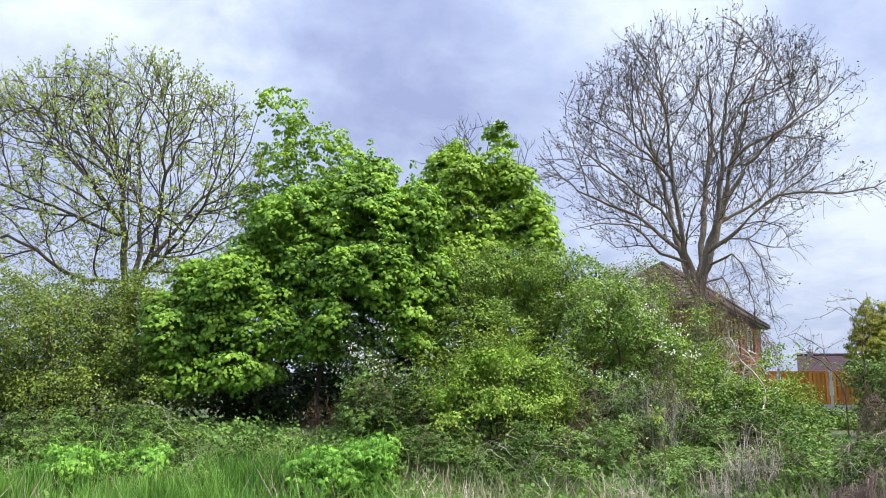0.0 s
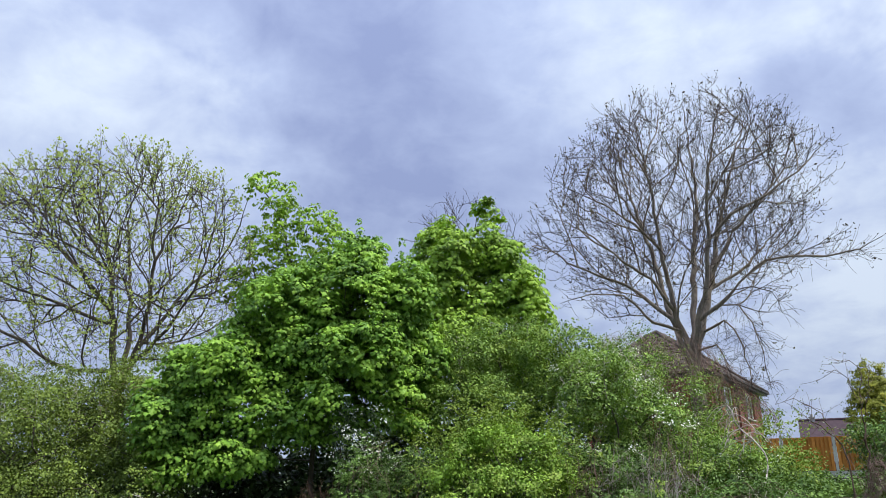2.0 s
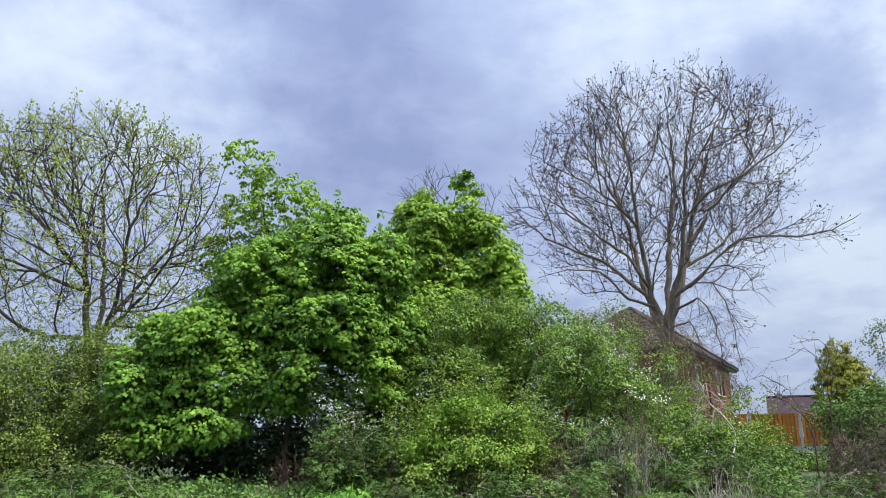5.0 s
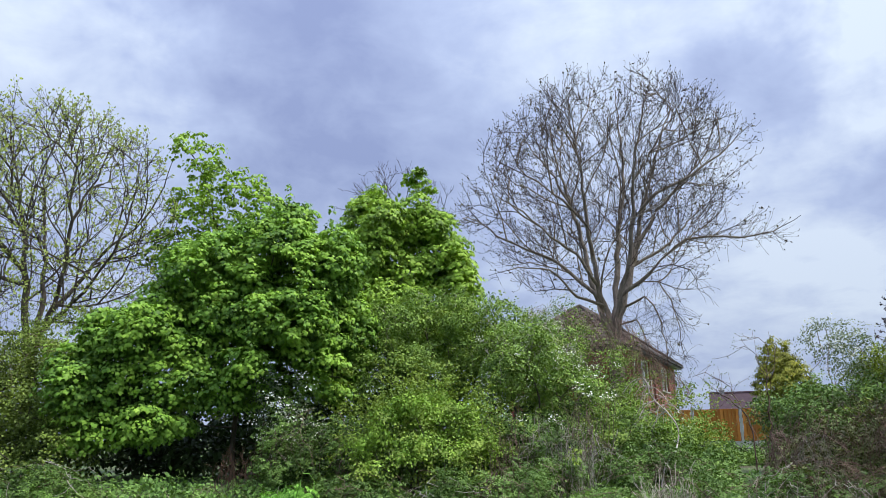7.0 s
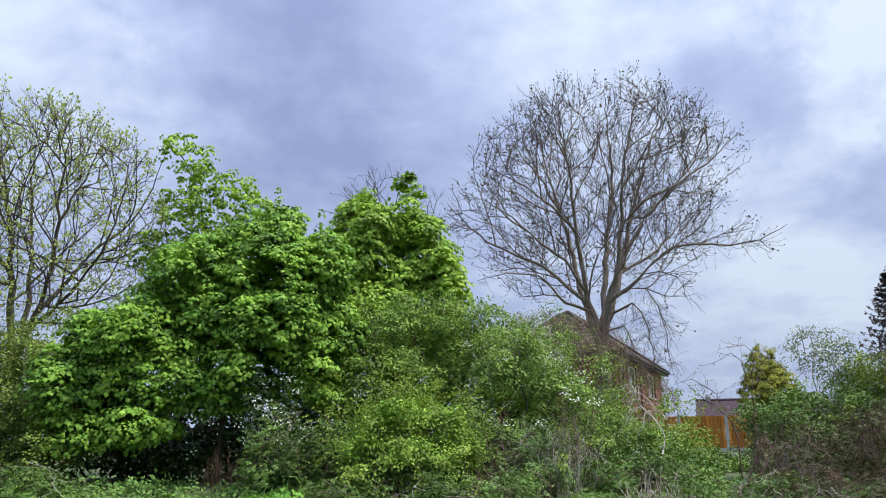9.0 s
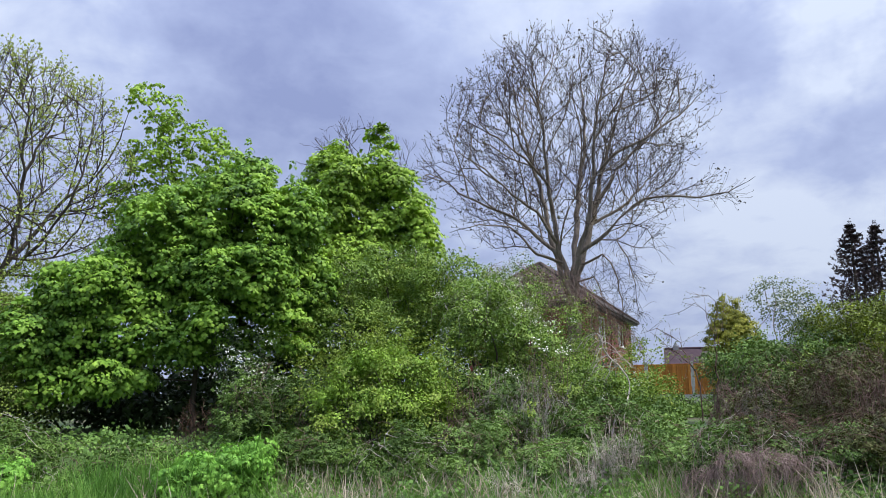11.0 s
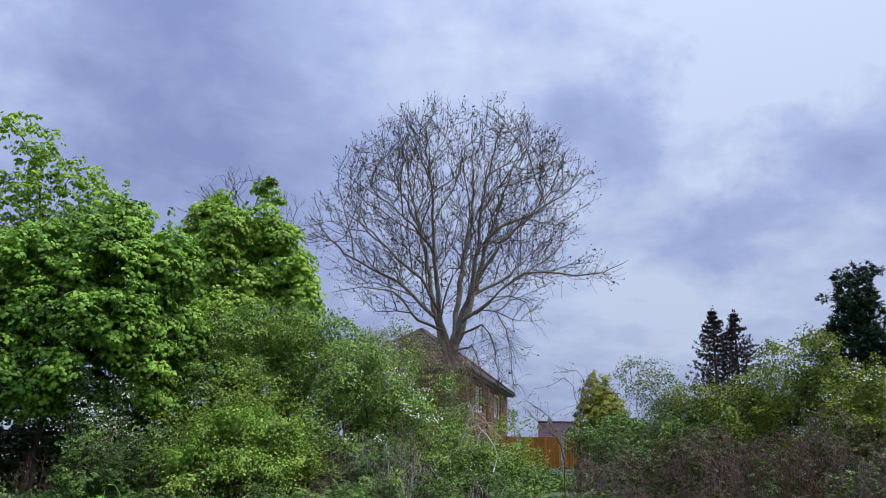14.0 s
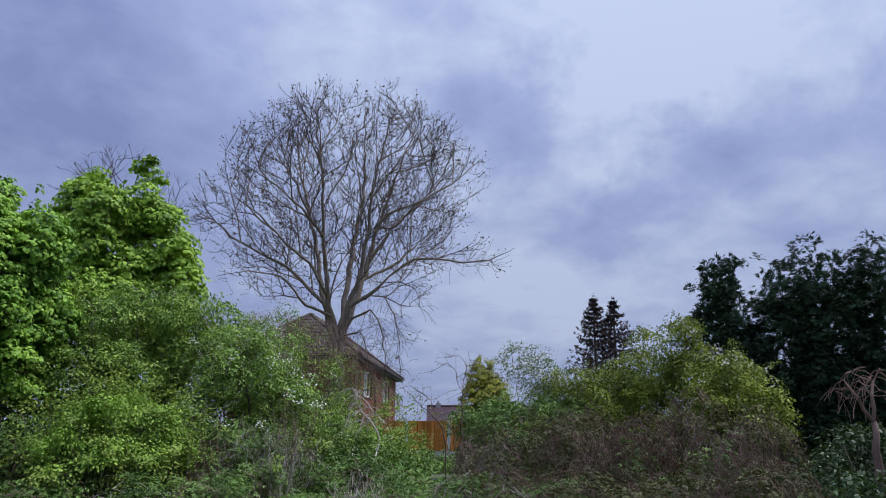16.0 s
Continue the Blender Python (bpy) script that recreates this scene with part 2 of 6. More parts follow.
def tri_mesh(name, verts, tris, material, parent=None, smooth=False, label="", kind=""):
    me = bpy.data.meshes.new(name)
    verts, tris = np.asarray(verts, np.float32), np.asarray(tris, np.int32)
    me.vertices.add(len(verts))
    me.vertices.foreach_set("co", verts.ravel())
    me.loops.add(tris.size)
    me.loops.foreach_set("vertex_index", tris.ravel())
    me.polygons.add(len(tris))
    me.polygons.foreach_set("loop_start", np.arange(0, tris.size, 3, dtype=np.int32))
    if smooth:
        me.polygons.foreach_set("use_smooth", np.ones(len(tris), bool))
    me.update(calc_edges=True)
    me.materials.append(material)
    ob = new(name, me)
    ob.parent = parent
    if label or kind:
        tagged(ob, label, kind=kind)
    return ob


def thing(name, at, label, category, group="", kind=""):
    ob = new(name)
    ob.location = at
    ob.empty_display_size = 0.2
    return tagged(ob, label, category, group, kind)


def part(name, bm, material, parent, label="", smooth=False):
    me = bpy.data.meshes.new(name)
    bm.to_mesh(me)
    bm.free()
    me.materials.append(material)
    if smooth:
        for p in me.polygons:
            p.use_smooth = True
    ob = new(name, me)
    ob.parent = parent
    return tagged(ob, label) if label else ob


def scattered(template, pos, tip, nor, size, wide=1.0):
    """Copies of one small leaf: tip is the way it points, nor its upper side."""
    tv, tf = template
    y = unit(tip)
    z = nor - (nor * y).sum(1, keepdims=True) * y
    z = unit(z + 1e-6)
    x = np.cross(y, z)
    s = np.asarray(size, float).reshape(-1, 1, 1)
    v = pos[:, None] + s * (tv[None, :, 0:1] * wide * x[:, None] + tv[None, :, 1:2] * y[:, None] + tv[None, :, 2:3] * z[:, None])
    f = tf[None] + (np.arange(len(pos)) * len(tv))[:, None, None]
    return v.reshape(-1, 3), f.reshape(-1, 3)


def joined(*sets):
    vs, fs, k = [], [], 0
    for v, f in sets:
        vs.append(v)
        fs.append(f + k)
        k += len(v)
    return np.concatenate(vs), np.concatenate(fs)


def template(points, faces):
    return np.array(points, float), np.array(faces, int)


# a lobed leaf: a middle lobe and two side lobes, folded a little
LEAF_MAPLE = template([(0, 0, 0), (-0.56, 0.40, -0.13), (-0.30, 0.60, 0.02), (0, 1.0, -0.16), (0.30, 0.60, 0.02), (0.56, 0.40, -0.13)], [(0, 2, 1), (0, 4, 2), (2, 4, 3), (0, 5, 4)])
LEAF_OVAL = template([(0, 0, 0), (-0.30, 0.35, -0.06), (-0.22, 0.75, -0.08), (0, 1, -0.1), (0.22, 0.75, -0.08), (0.30, 0.35, -0.06), (0, 0.5, 0.04)],
                     [(6, 0, 1), (6, 1, 2), (6, 2, 3), (6, 3, 4), (6, 4, 5), (6, 5, 0)])
LEAF_SMALL = template([(0, 0, 0), (-0.34, 0.5, -0.1), (0, 1, -0.04), (0.34, 0.5, -0.1)], [(0, 2, 1), (0, 3, 2)])
LEAF_THREE = template([(0, 0, 0), (-0.75, 0.30, -0.12), (-0.35, 0.62, 0.02), (-0.28, 0.55, 0.02), (0, 1.1, -0.14), (0.28, 0.55, 0.02), (0.35, 0.62, 0.02), (0.75, 0.30, -0.12)], [(0, 2, 1), (3, 5, 4), (0, 7, 6)])
BLADE = template([(-0.011, 0, 0), (0.011, 0, 0), (-0.009, 0.6, 0.06), (0.009, 0.6, 0.06), (0, 1, 0.26)], [(0, 1, 3), (0, 3, 2), (2, 3, 4)])
FLOWER = joined(*[scattered(LEAF_SMALL, np.zeros((1, 3)), np.array([[math.sin(a), math.cos(a), 0.25]]), np.array([[0, 0, 1.0]]), [0.5], 1.6) for a in (0, 1.26, 2.51, 3.77, 5.03)])
NEEDLE = template([(-0.16, 0.1, 0), (0.16, 0.1, 0), (0, 1, -0.08)], [(0, 1, 2)])
SPRIG = joined(*[scattered(NEEDLE, np.array([[0, 0.22 * k, -0.02 * k]]), np.array([[side * (1.0 - 0.2 * k), 0.8, -0.1]]), np.array([[0, 0, 1.0]]), [0.62 - 0.12 * k], 1.3) for k in range(2) for side in (-1, 1)],
               scattered(NEEDLE, np.array([[0, 0.2, 0]]), np.array([[0, 1, -0.15]]), np.array([[0, 0, 1.0]]), [0.8], 0.9))


def random_dirs(n, r=None):
    return unit((r or rng).normal(size=(n, 3)))


def bumps(p, scale, seed=0.0):
    """A soft field between about -1 and 1, made of a few crossed waves."""
    q = p * scale + seed
    a = np.sin(q[:, 0] * 1.7 + 1.3 * np.sin(q[:, 1] * 1.1 + q[:, 2])) + np.sin(q[:, 1] * 2.1 + 1.1 * np.sin(q[:, 2] * 1.6 + q[:, 0] * 0.7))
    return (a + np.sin(q[:, 2] * 1.9 + 1.2 * np.sin(q[:, 0] * 1.4 - q[:, 1]))) / 2.2


# ---- branching ----


def colonise(targets, chain_points, chain_parents, step, kill, reach, rounds=120, lift=0.1, wander=0.15, r=None, focus=None, outward=0.0):
    """Grow a branching skeleton from a first chain towards target points."""
    r = r or rng
    pos, parent = [np.array(p, float) for p in chain_points], list(chain_parents)
    P = np.array(pos)
    d = np.linalg.norm(targets[:, None] - P[None], axis=2)
    near, dist = d.argmin(1), d.min(1)
    alive = dist > kill
    count = np.zeros(200000, int)
    for _ in range(rounds):
        use = alive & (dist < reach)
        if not use.any():
            if not alive.any() or reach > 50:
                break
            reach *= 1.5
            continue
        idx = near[use]
        pull = np.zeros((len(P), 3))
        np.add.at(pull, idx, unit(targets[use] - P[idx]))
        grow = np.unique(idx)
        grow = grow[count[grow] < 3]
        if len(grow) == 0:
            alive[use] = False
            continue
        way = unit(pull[grow]) + r.normal(size=(len(grow), 3)) * wander + np.array([0, 0, lift])
        if focus is not None:
            way = way + unit(P[grow] - np.array(focus)) * outward
        way = unit(way)
        fresh = P[grow] + way * step
        count[grow] += 1
        base = len(P)
        P = np.concatenate([P, fresh])
        parent.extend(grow.tolist())
        live = np.where(alive)[0]
        d = np.linalg.norm(targets[live][:, None] - fresh[None], axis=2)
        k, m = d.argmin(1), d.min(1)
        better = m < dist[live]
        near[live[better]], dist[live[better]] = base + k[better], m[better]
        alive &= dist > kill
    return P, np.array(parent)


def grow(chain_points, chain_parents, lobes, focus, r, gaps=(0.55, 0.38, 0.22), spans=(4.4, 2.1, 0.85), angles=(50, 48, 46), step=0.2, rise=0.018, outward=0.3, twiglet=0.2, clear=1.2):
    """Side branches off the first stems, and side branches off those, out to the outline of the lobes."""
    L = np.array(lobes, float)

    def inside(p, slack):
        q = (p - L[:, :3]) / L[:, 3:6]
        return (1 - np.sqrt((q * q).sum(1))).max() > slack

    P, parent = [np.array(p, float) for p in chain_points], list(chain_parents)
    way = [np.array([0, 0, 1.0])] + [P[k] - P[parent[k]] for k in range(1, len(P))]
    way = [w / max(1e-6, math.sqrt((w * w).sum())) for w in way]
    focus = np.array(focus)
    sources = list(range(1, len(P)))
    for level in range(len(gaps)):
        fresh = []
        need = r.random() * gaps[level]
        for k in sources:
            seg = P[k] - P[parent[k]]
            need -= math.sqrt((seg * seg).sum())
            if need > 0 or (level == 0 and P[k][2] < focus[2] + 0.2 and math.hypot(P[k][0] - focus[0], P[k][1] - focus[1]) < 0.7):
                continue
            need = gaps[level] * r.uniform(0.6, 1.4)
            away = P[k] - focus
            if (away * away).sum() < clear * clear and r.random() < 0.6:
                continue
            if level and inside(P[k], 0.5) and r.random() < (0.3, 0.3, 0.5)[level]:
                continue
            for _ in range(2 if r.random() < 0.25 else 1):
                side = np.cross(way[k], r.normal(size=3))
                side /= max(1e-6, math.sqrt((side * side).sum()))
                a = radians(angles[level] * r.uniform(0.7, 1.4))
                w = way[k] * math.cos(a) + side * math.sin(a)
                out = P[k] - focus
                w = w + out / max(0.3, math.sqrt((out * out).sum())) * outward + np.array([0, 0, rise * 2])
                w /= math.sqrt((w * w).sum())
                run, prev, p = spans[level] * r.uniform(0.45, 1.15), k, P[k]
                while run > 0:
                    w = w + np.array([0, 0, rise]) + r.normal(size=3) * 0.1
                    w /= math.sqrt((w * w).sum())
                    p = p + w * step
                    if not inside(p, r.uniform(-0.07, 0.0)):
                        break
                    P.append(p)
                    parent.append(prev)
                    way.append(w)
                    prev = len(P) - 1
                    fresh.append(prev)
                    run -= step
        sources = fresh
    P, parent, way = np.array(P), np.array(parent), np.array(way)
    at = np.concatenate([np.array(sources, int)] * 2 + [np.array(sources[::2], int)])
    d = unit(way[at] + r.normal(size=(len(at), 3)) * 0.45 + np.array([0, 0, 0.25]))
    return add_shoots(P, parent, at, d, twiglet * (0.5 + r.random(len(at))), 2, 0.15, r)


def add_shoots(P, parent, at, ways, lengths, pieces=3, lift=0.25, r=None):
    """Short side shoots of a few pieces each, bending upwards (or down, with a negative lift)."""
    r = r or rng
    last, p, w = at.copy(), P[at], ways.copy()
    for k in range(pieces):
        w = unit(w + np.array([0, 0, lift]) + r.normal(size=w.shape) * 0.09)
        p = p + w * (lengths / pieces)[:, None]
        base = len(P)
        P = np.concatenate([P, p])
        parent = np.concatenate([parent, last])
        last = base + np.arange(len(p))
    return P, parent, last


def fill_twigs(P, parent, lobes, n, longest, r, inner=0.55):
    """Thin curved twigs from the nearest wood out to places spread evenly through the outer part of the lobes."""
    q = in_lobes(lobes, n * 3, 0.0, r)
    d, out = lobe_depth(lobes, q)
    q = q[(d < inner) & (d > 0.02)][:n]
    near = np.empty(len(q), int)
    for k in range(0, len(q), 200):
        near[k:k + 200] = ((q[k:k + 200, None] - P[None]) ** 2).sum(2).argmin(1)
    gap = np.linalg.norm(q - P[near], axis=1)
    ok = (gap > 0.12) & (gap < longest)
    q, near, gap = q[ok], near[ok], gap[ok]
    a, last = P[near], near
    bow = unit(r.normal(size=q.shape) + np.array([0, 0, -0.6])) * (gap * 0.14)[:, None]
    for step in range(1, 5):
        u = step / 4
        base = len(P)
        P = np.concatenate([P, a + (q - a) * u + bow * math.sin(math.pi * u) + r.normal(size=q.shape) * 0.012])
        parent = np.concatenate([parent, last])
        last = base + np.arange(len(q))
    return P, parent, last


def thickness(parent, tip, power=2.3):
    s = np.zeros(len(parent))
    kids = np.zeros(len(parent), int)
    for k in range(len(parent) - 1, -1, -1):
        if kids[k] == 0:
            s[k] = tip ** power
        if parent[k] >= 0:
            s[parent[k]] += s[k]
            kids[parent[k]] += 1
    return s ** (1 / power), kids


def tubes(P, parent, rad, pick, sides):
    """Tapered pieces from each picked node back to its parent."""
    k = np.where(pick & (parent >= 0))[0]
    if len(k) == 0:
        return np.zeros((0, 3)), np.zeros((0, 3), int)
    par = parent[k]
    way = np.zeros_like(P)
    way[parent >= 0] = unit(P[parent >= 0] - P[parent[parent >= 0]])
    way[parent < 0] = (0, 0, 1)
    big = np.full(len(P), -1)
    order = np.argsort(rad)
    ok = order[parent[order] >= 0]
    big[parent[ok]] = ok
    main = big[par] == k
    bent = way.copy()
    has = big >= 0
    bent[has] = unit(way[has] + way[big[has]])
    r0 = np.where(main, np.minimum(rad[par], rad[k] * 2.2), rad[k] * 1.05)
    w0 = np.where(main[:, None], bent[par], way[k])

    def ring(c, w, rr):
        ref = np.where(np.abs(w[:, 2:3]) < 0.8, np.array([[0, 0, 1.0]]), np.array([[1.0, 0, 0]]))
        a = unit(np.cross(w, ref))
        b = np.cross(w, a)
        t = np.arange(sides) * 2 * math.pi / sides
        return c[:, None] + rr[:, None, None] * (np.cos(t)[None, :, None] * a[:, None] + np.sin(t)[None, :, None] * b[:, None])

    v = np.concatenate([ring(P[par], w0, r0), ring(P[k], bent[k], rad[k])], 1)
    i = np.arange(sides)
    j = (i + 1) % sides
    f = np.concatenate([np.stack([i, j, j + sides], 1), np.stack([i, j + sides, i + sides], 1)])
    return v.reshape(-1, 3), (f[None] + (np.arange(len(k)) * 2 * sides)[:, None, None]).reshape(-1, 3)


def wood(tree, P, parent, rad, bark, twig, thick=0.05, thin=0.014, most=120, least=5):
    """The trunk of a tree, its longer branches one by one, and the finer growth."""
    Q = P - np.array(tree.location)
    v, f = tubes(Q, parent, rad, rad >= thick, 9)
    if len(v):
        _, first, where = np.unique(np.round(v, 4), axis=0, return_index=True, return_inverse=True)
        tri_mesh("trunk", v[first], where.reshape(-1)[f], bark, tree, True)
    mid = (rad < thick) & (rad >= thin)
    big = np.full(len(P), -1)
    order = np.argsort(rad)
    ok = order[parent[order] >= 0]
    big[parent[ok]] = ok
    chain = np.full(len(P), -1)
    runs = []
    for k in np.where(mid)[0]:
        up = parent[k]
        if up >= 0 and mid[up] and big[up] == k and chain[up] >= 0:
            chain[k] = chain[up]
            runs[chain[k]].append(k)
        else:
            chain[k] = len(runs)
            runs.append([k])
    rest = mid.copy()
    for run in sorted(runs, key=len, reverse=True)[:most]:
        if len(run) < least:
            break
        pick = np.zeros(len(P), bool)
        pick[run] = True
        rest &= ~pick
        v, f = tubes(Q, parent, rad, pick, 5)
        if len(v):
            tri_mesh("branch", v, f, bark, tree, True)
    sets = [x for x in (tubes(Q, parent, rad, rest, 4), tubes(Q, parent, rad, rad < thin, 3)) if len(x[0])]
    if sets:
        tri_mesh("fine_twig_growth", *joined(*sets), twig, tree, True, kind="stuff")


def in_lobes(lobes, n, inner=0.0, r=None):
    """Random points spread evenly through a group of rounded lobes (centre and half sizes)."""
    r = r or rng
    vol = np.array([l[3] * l[4] * l[5] for l in lobes])
    pick = r.choice(len(lobes), n, p=vol / vol.sum())
    L = np.array(lobes, float)[pick]
    rr = (inner ** 3 + (1 - inner ** 3) * r.random(n)) ** (1 / 3)
    return L[:, :3] + random_dirs(n, r) * rr[:, None] * L[:, 3:6]


def lobe_depth(lobes, p):
    """How deep points lie in the lobes: 1 at a middle, 0 on the outline, below 0 outside; and the way out."""
    best, out = np.full(len(p), -9.0), np.zeros_like(p)
    for l in lobes:
        c, s = np.array(l[:3]), np.array(l[3:6])
        q = (p - c) / s
        d = 1 - np.linalg.norm(q, axis=1)
        m = d > best
        best[m] = d[m]
        out[m] = unit(q / s)[m]
    return best, out


def roughen(lobes, r, n=8, size=0.46, keep=0.78):
    """Uneven lobes: smaller bulges standing out of the larger ones."""
    out = [(a, b, c, x * keep, y * keep, z * keep) for a, b, c, x, y, z in lobes]
    for a, b, c, x, y, z in lobes:
        for d in random_dirs(n, r):
            d[2] = abs(d[2]) * 0.9 - 0.25 if r.random() < 0.75 else d[2]
            k = size * r.uniform(0.6, 1.25)
            out.append((a + d[0] * x * 0.86, b + d[1] * y * 0.86, c + d[2] * z * 0.86, x * k, y * k, z * k * 0.95))
    return out


def clusters_on(lobes, n, deep=0.28, gap=-0.75, scale=1.3, seed=0.0, r=None, floor=None):
    """Places for clumps of leaves, most of them near the outline of the lobes, with uneven gaps."""
    r = r or rng
    p = in_lobes([(l[0], l[1], l[2], l[3] * 1.06, l[4] * 1.06, l[5] * 1.06) for l in lobes], n * 14, 0.0, r)
    d, out = lobe_depth(lobes, p)
    edge = 0.10 * bumps(p, scale * 1.7, seed + 3)
    ok = (d > -0.08 + edge) & (d < deep + edge) & (bumps(p, scale, seed) > gap)
    if floor is not None:
        ok &= p[:, 2] > floor
    p, out = p[ok][:n], out[ok][:n]
    return p, out


def leafy(p, out, per, spread, size, flat=0.55, droop=0.35, up=0.8, r=None, vary=0.3):
    """Leaves round clump places: each clump is a small dome whose leaves hang over its rim."""
    r = r or rng
    n = len(p) * per
    c, o = np.repeat(p, per, 0), np.repeat(out, per, 0)
    u = random_dirs(n, r)
    u[:, 2] = np.abs(u[:, 2]) * flat + r.normal(size=n) * 0.12
    rr = spread * np.repeat(0.7 + 0.6 * r.random(len(p)), per) * r.random(n) ** 0.6
    pos = c + u * rr[:, None]
    flatway = u * np.array([1, 1, 0.0])
    rim = np.linalg.norm(flatway, axis=1)
    tip = unit(flatway * 0.8 + o * 0.5 + r.normal(size=(n, 3)) * 0.45 - np.array([0, 0, 1.0]) * (droop * (0.4 + rim))[:, None])
    nor = unit(np.array([0, 0, up]) + o * 0.7 + flatway * 0.4 + r.normal(size=(n, 3)) * 0.3)
    return pos, tip, nor, size * (1 - vary + 2 * vary * r.random(n))


# ---- ground ----
def smooth01(a, b, v):
    t = np.clip((v - a) / (b - a), 0, 1)
    return t * t * (3 - 2 * t)


def ground_height(x, y):
    x, y = np.asarray(x, float), np.asarray(y, float)
    rho = np.sqrt(np.maximum(y, 0) ** 2 + np.where(x > 0, 0.95 * x, 0.55 * x) ** 2)
    soft = np.sin(x * 0.9 + 1.3 * np.sin(y * 0.7)) * np.sin(y * 1.1 + x * 0.3)
    return 0.95 * smooth01(7.0, 13.0, rho) + 0.05 * soft * smooth01(60, 20, rho)


def gz(x, y):
    return float(ground_height(x, y))


def stops_of(near_a, near_b, step, far):
    inner = np.arange(near_a, near_b + 0.01, step)
    out = np.array([2, 5, 10, 20, 45, 100, 220, 500, 1100, 2400.0]) * far
    return np.concatenate([near_a - out[::-1], inner, near_b + out])


gx, gy = stops_of(-16, 26, 0.5, 1.0), stops_of(-6, 46, 0.5, 1.0)
GX, GY = np.meshgrid(gx, gy)
gv = np.stack([GX, GY, ground_height(GX, GY)], 2).reshape(-1, 3)
nx = len(gx)
ci, cj = np.meshgrid(np.arange(nx - 1), np.arange(len(gy) - 1))
c0 = (cj * nx + ci).ravel()
gf = np.concatenate([np.stack([c0, c0 + 1, c0 + nx + 1], 1), np.stack([c0, c0 + nx + 1, c0 + nx], 1)])
SOIL, nt, bsdf, out = node_material("grassy_ground")
lumps = noise_of(nt, 0.8, 4.0)
col = mixed(nt, ramp_of(nt, noise_of(nt, 6.0, 5.0), [(0.3, (0.05, 0.085, 0.025)), (0.7, (0.10, 0.17, 0.04))]), (0.07, 0.05, 0.035), ramp_of(nt, lumps, [(0.45, (0, 0, 0)), (0.65, (1, 1, 1))]))
nt.links.new(col, bsdf.inputs["Base Color"])
bsdf.inputs["Roughness"].default_value = 0.95
bumped(nt, bsdf, noise_of(nt, 25.0, 4.0), 0.8, 0.05)
ground = tri_mesh("ground", gv, gf, SOIL, None, True)
tagged(ground, "rough grassy ground rising gently to a bank", "ground", kind="structure")


# ---- trees ----
def limb_chain(base, stems, step):
    """First nodes of a tree: a foot, and stems bent through a few points."""
    pts, par = [np.array(base, float)], [-1]
    fork = np.array(stems[0][0], float)
    n = max(2, int(np.linalg.norm(fork - pts[0]) / step))
    for k in range(1, n + 1):
        pts.append(pts[0] + (fork - pts[0]) * k / n)
        par.append(len(pts) - 2)
    top = len(pts) - 1
    foot = np.array(pts)
    for s in stems:
        prev = int(np.linalg.norm(np.array(pts) - np.array(s[0]), axis=1).argmin()) if s is not stems[0] else top
        q = [np.array(pts[prev])] + [np.array(a, float) for a in s[1:]]
        for a, b in zip(q[:-1], q[1:]):
            m = max(1, int(np.linalg.norm(b - a) / step))
            for k in range(1, m + 1):
                bend = np.array([math.sin(k * 1.9 + a[0] * 5), math.cos(k * 2.3 + a[1] * 3), 0]) * 0.03
                pts.append(a + (b - a) * k / m + bend)
                par.append(prev)
                prev = len(pts) - 1
    return pts, par


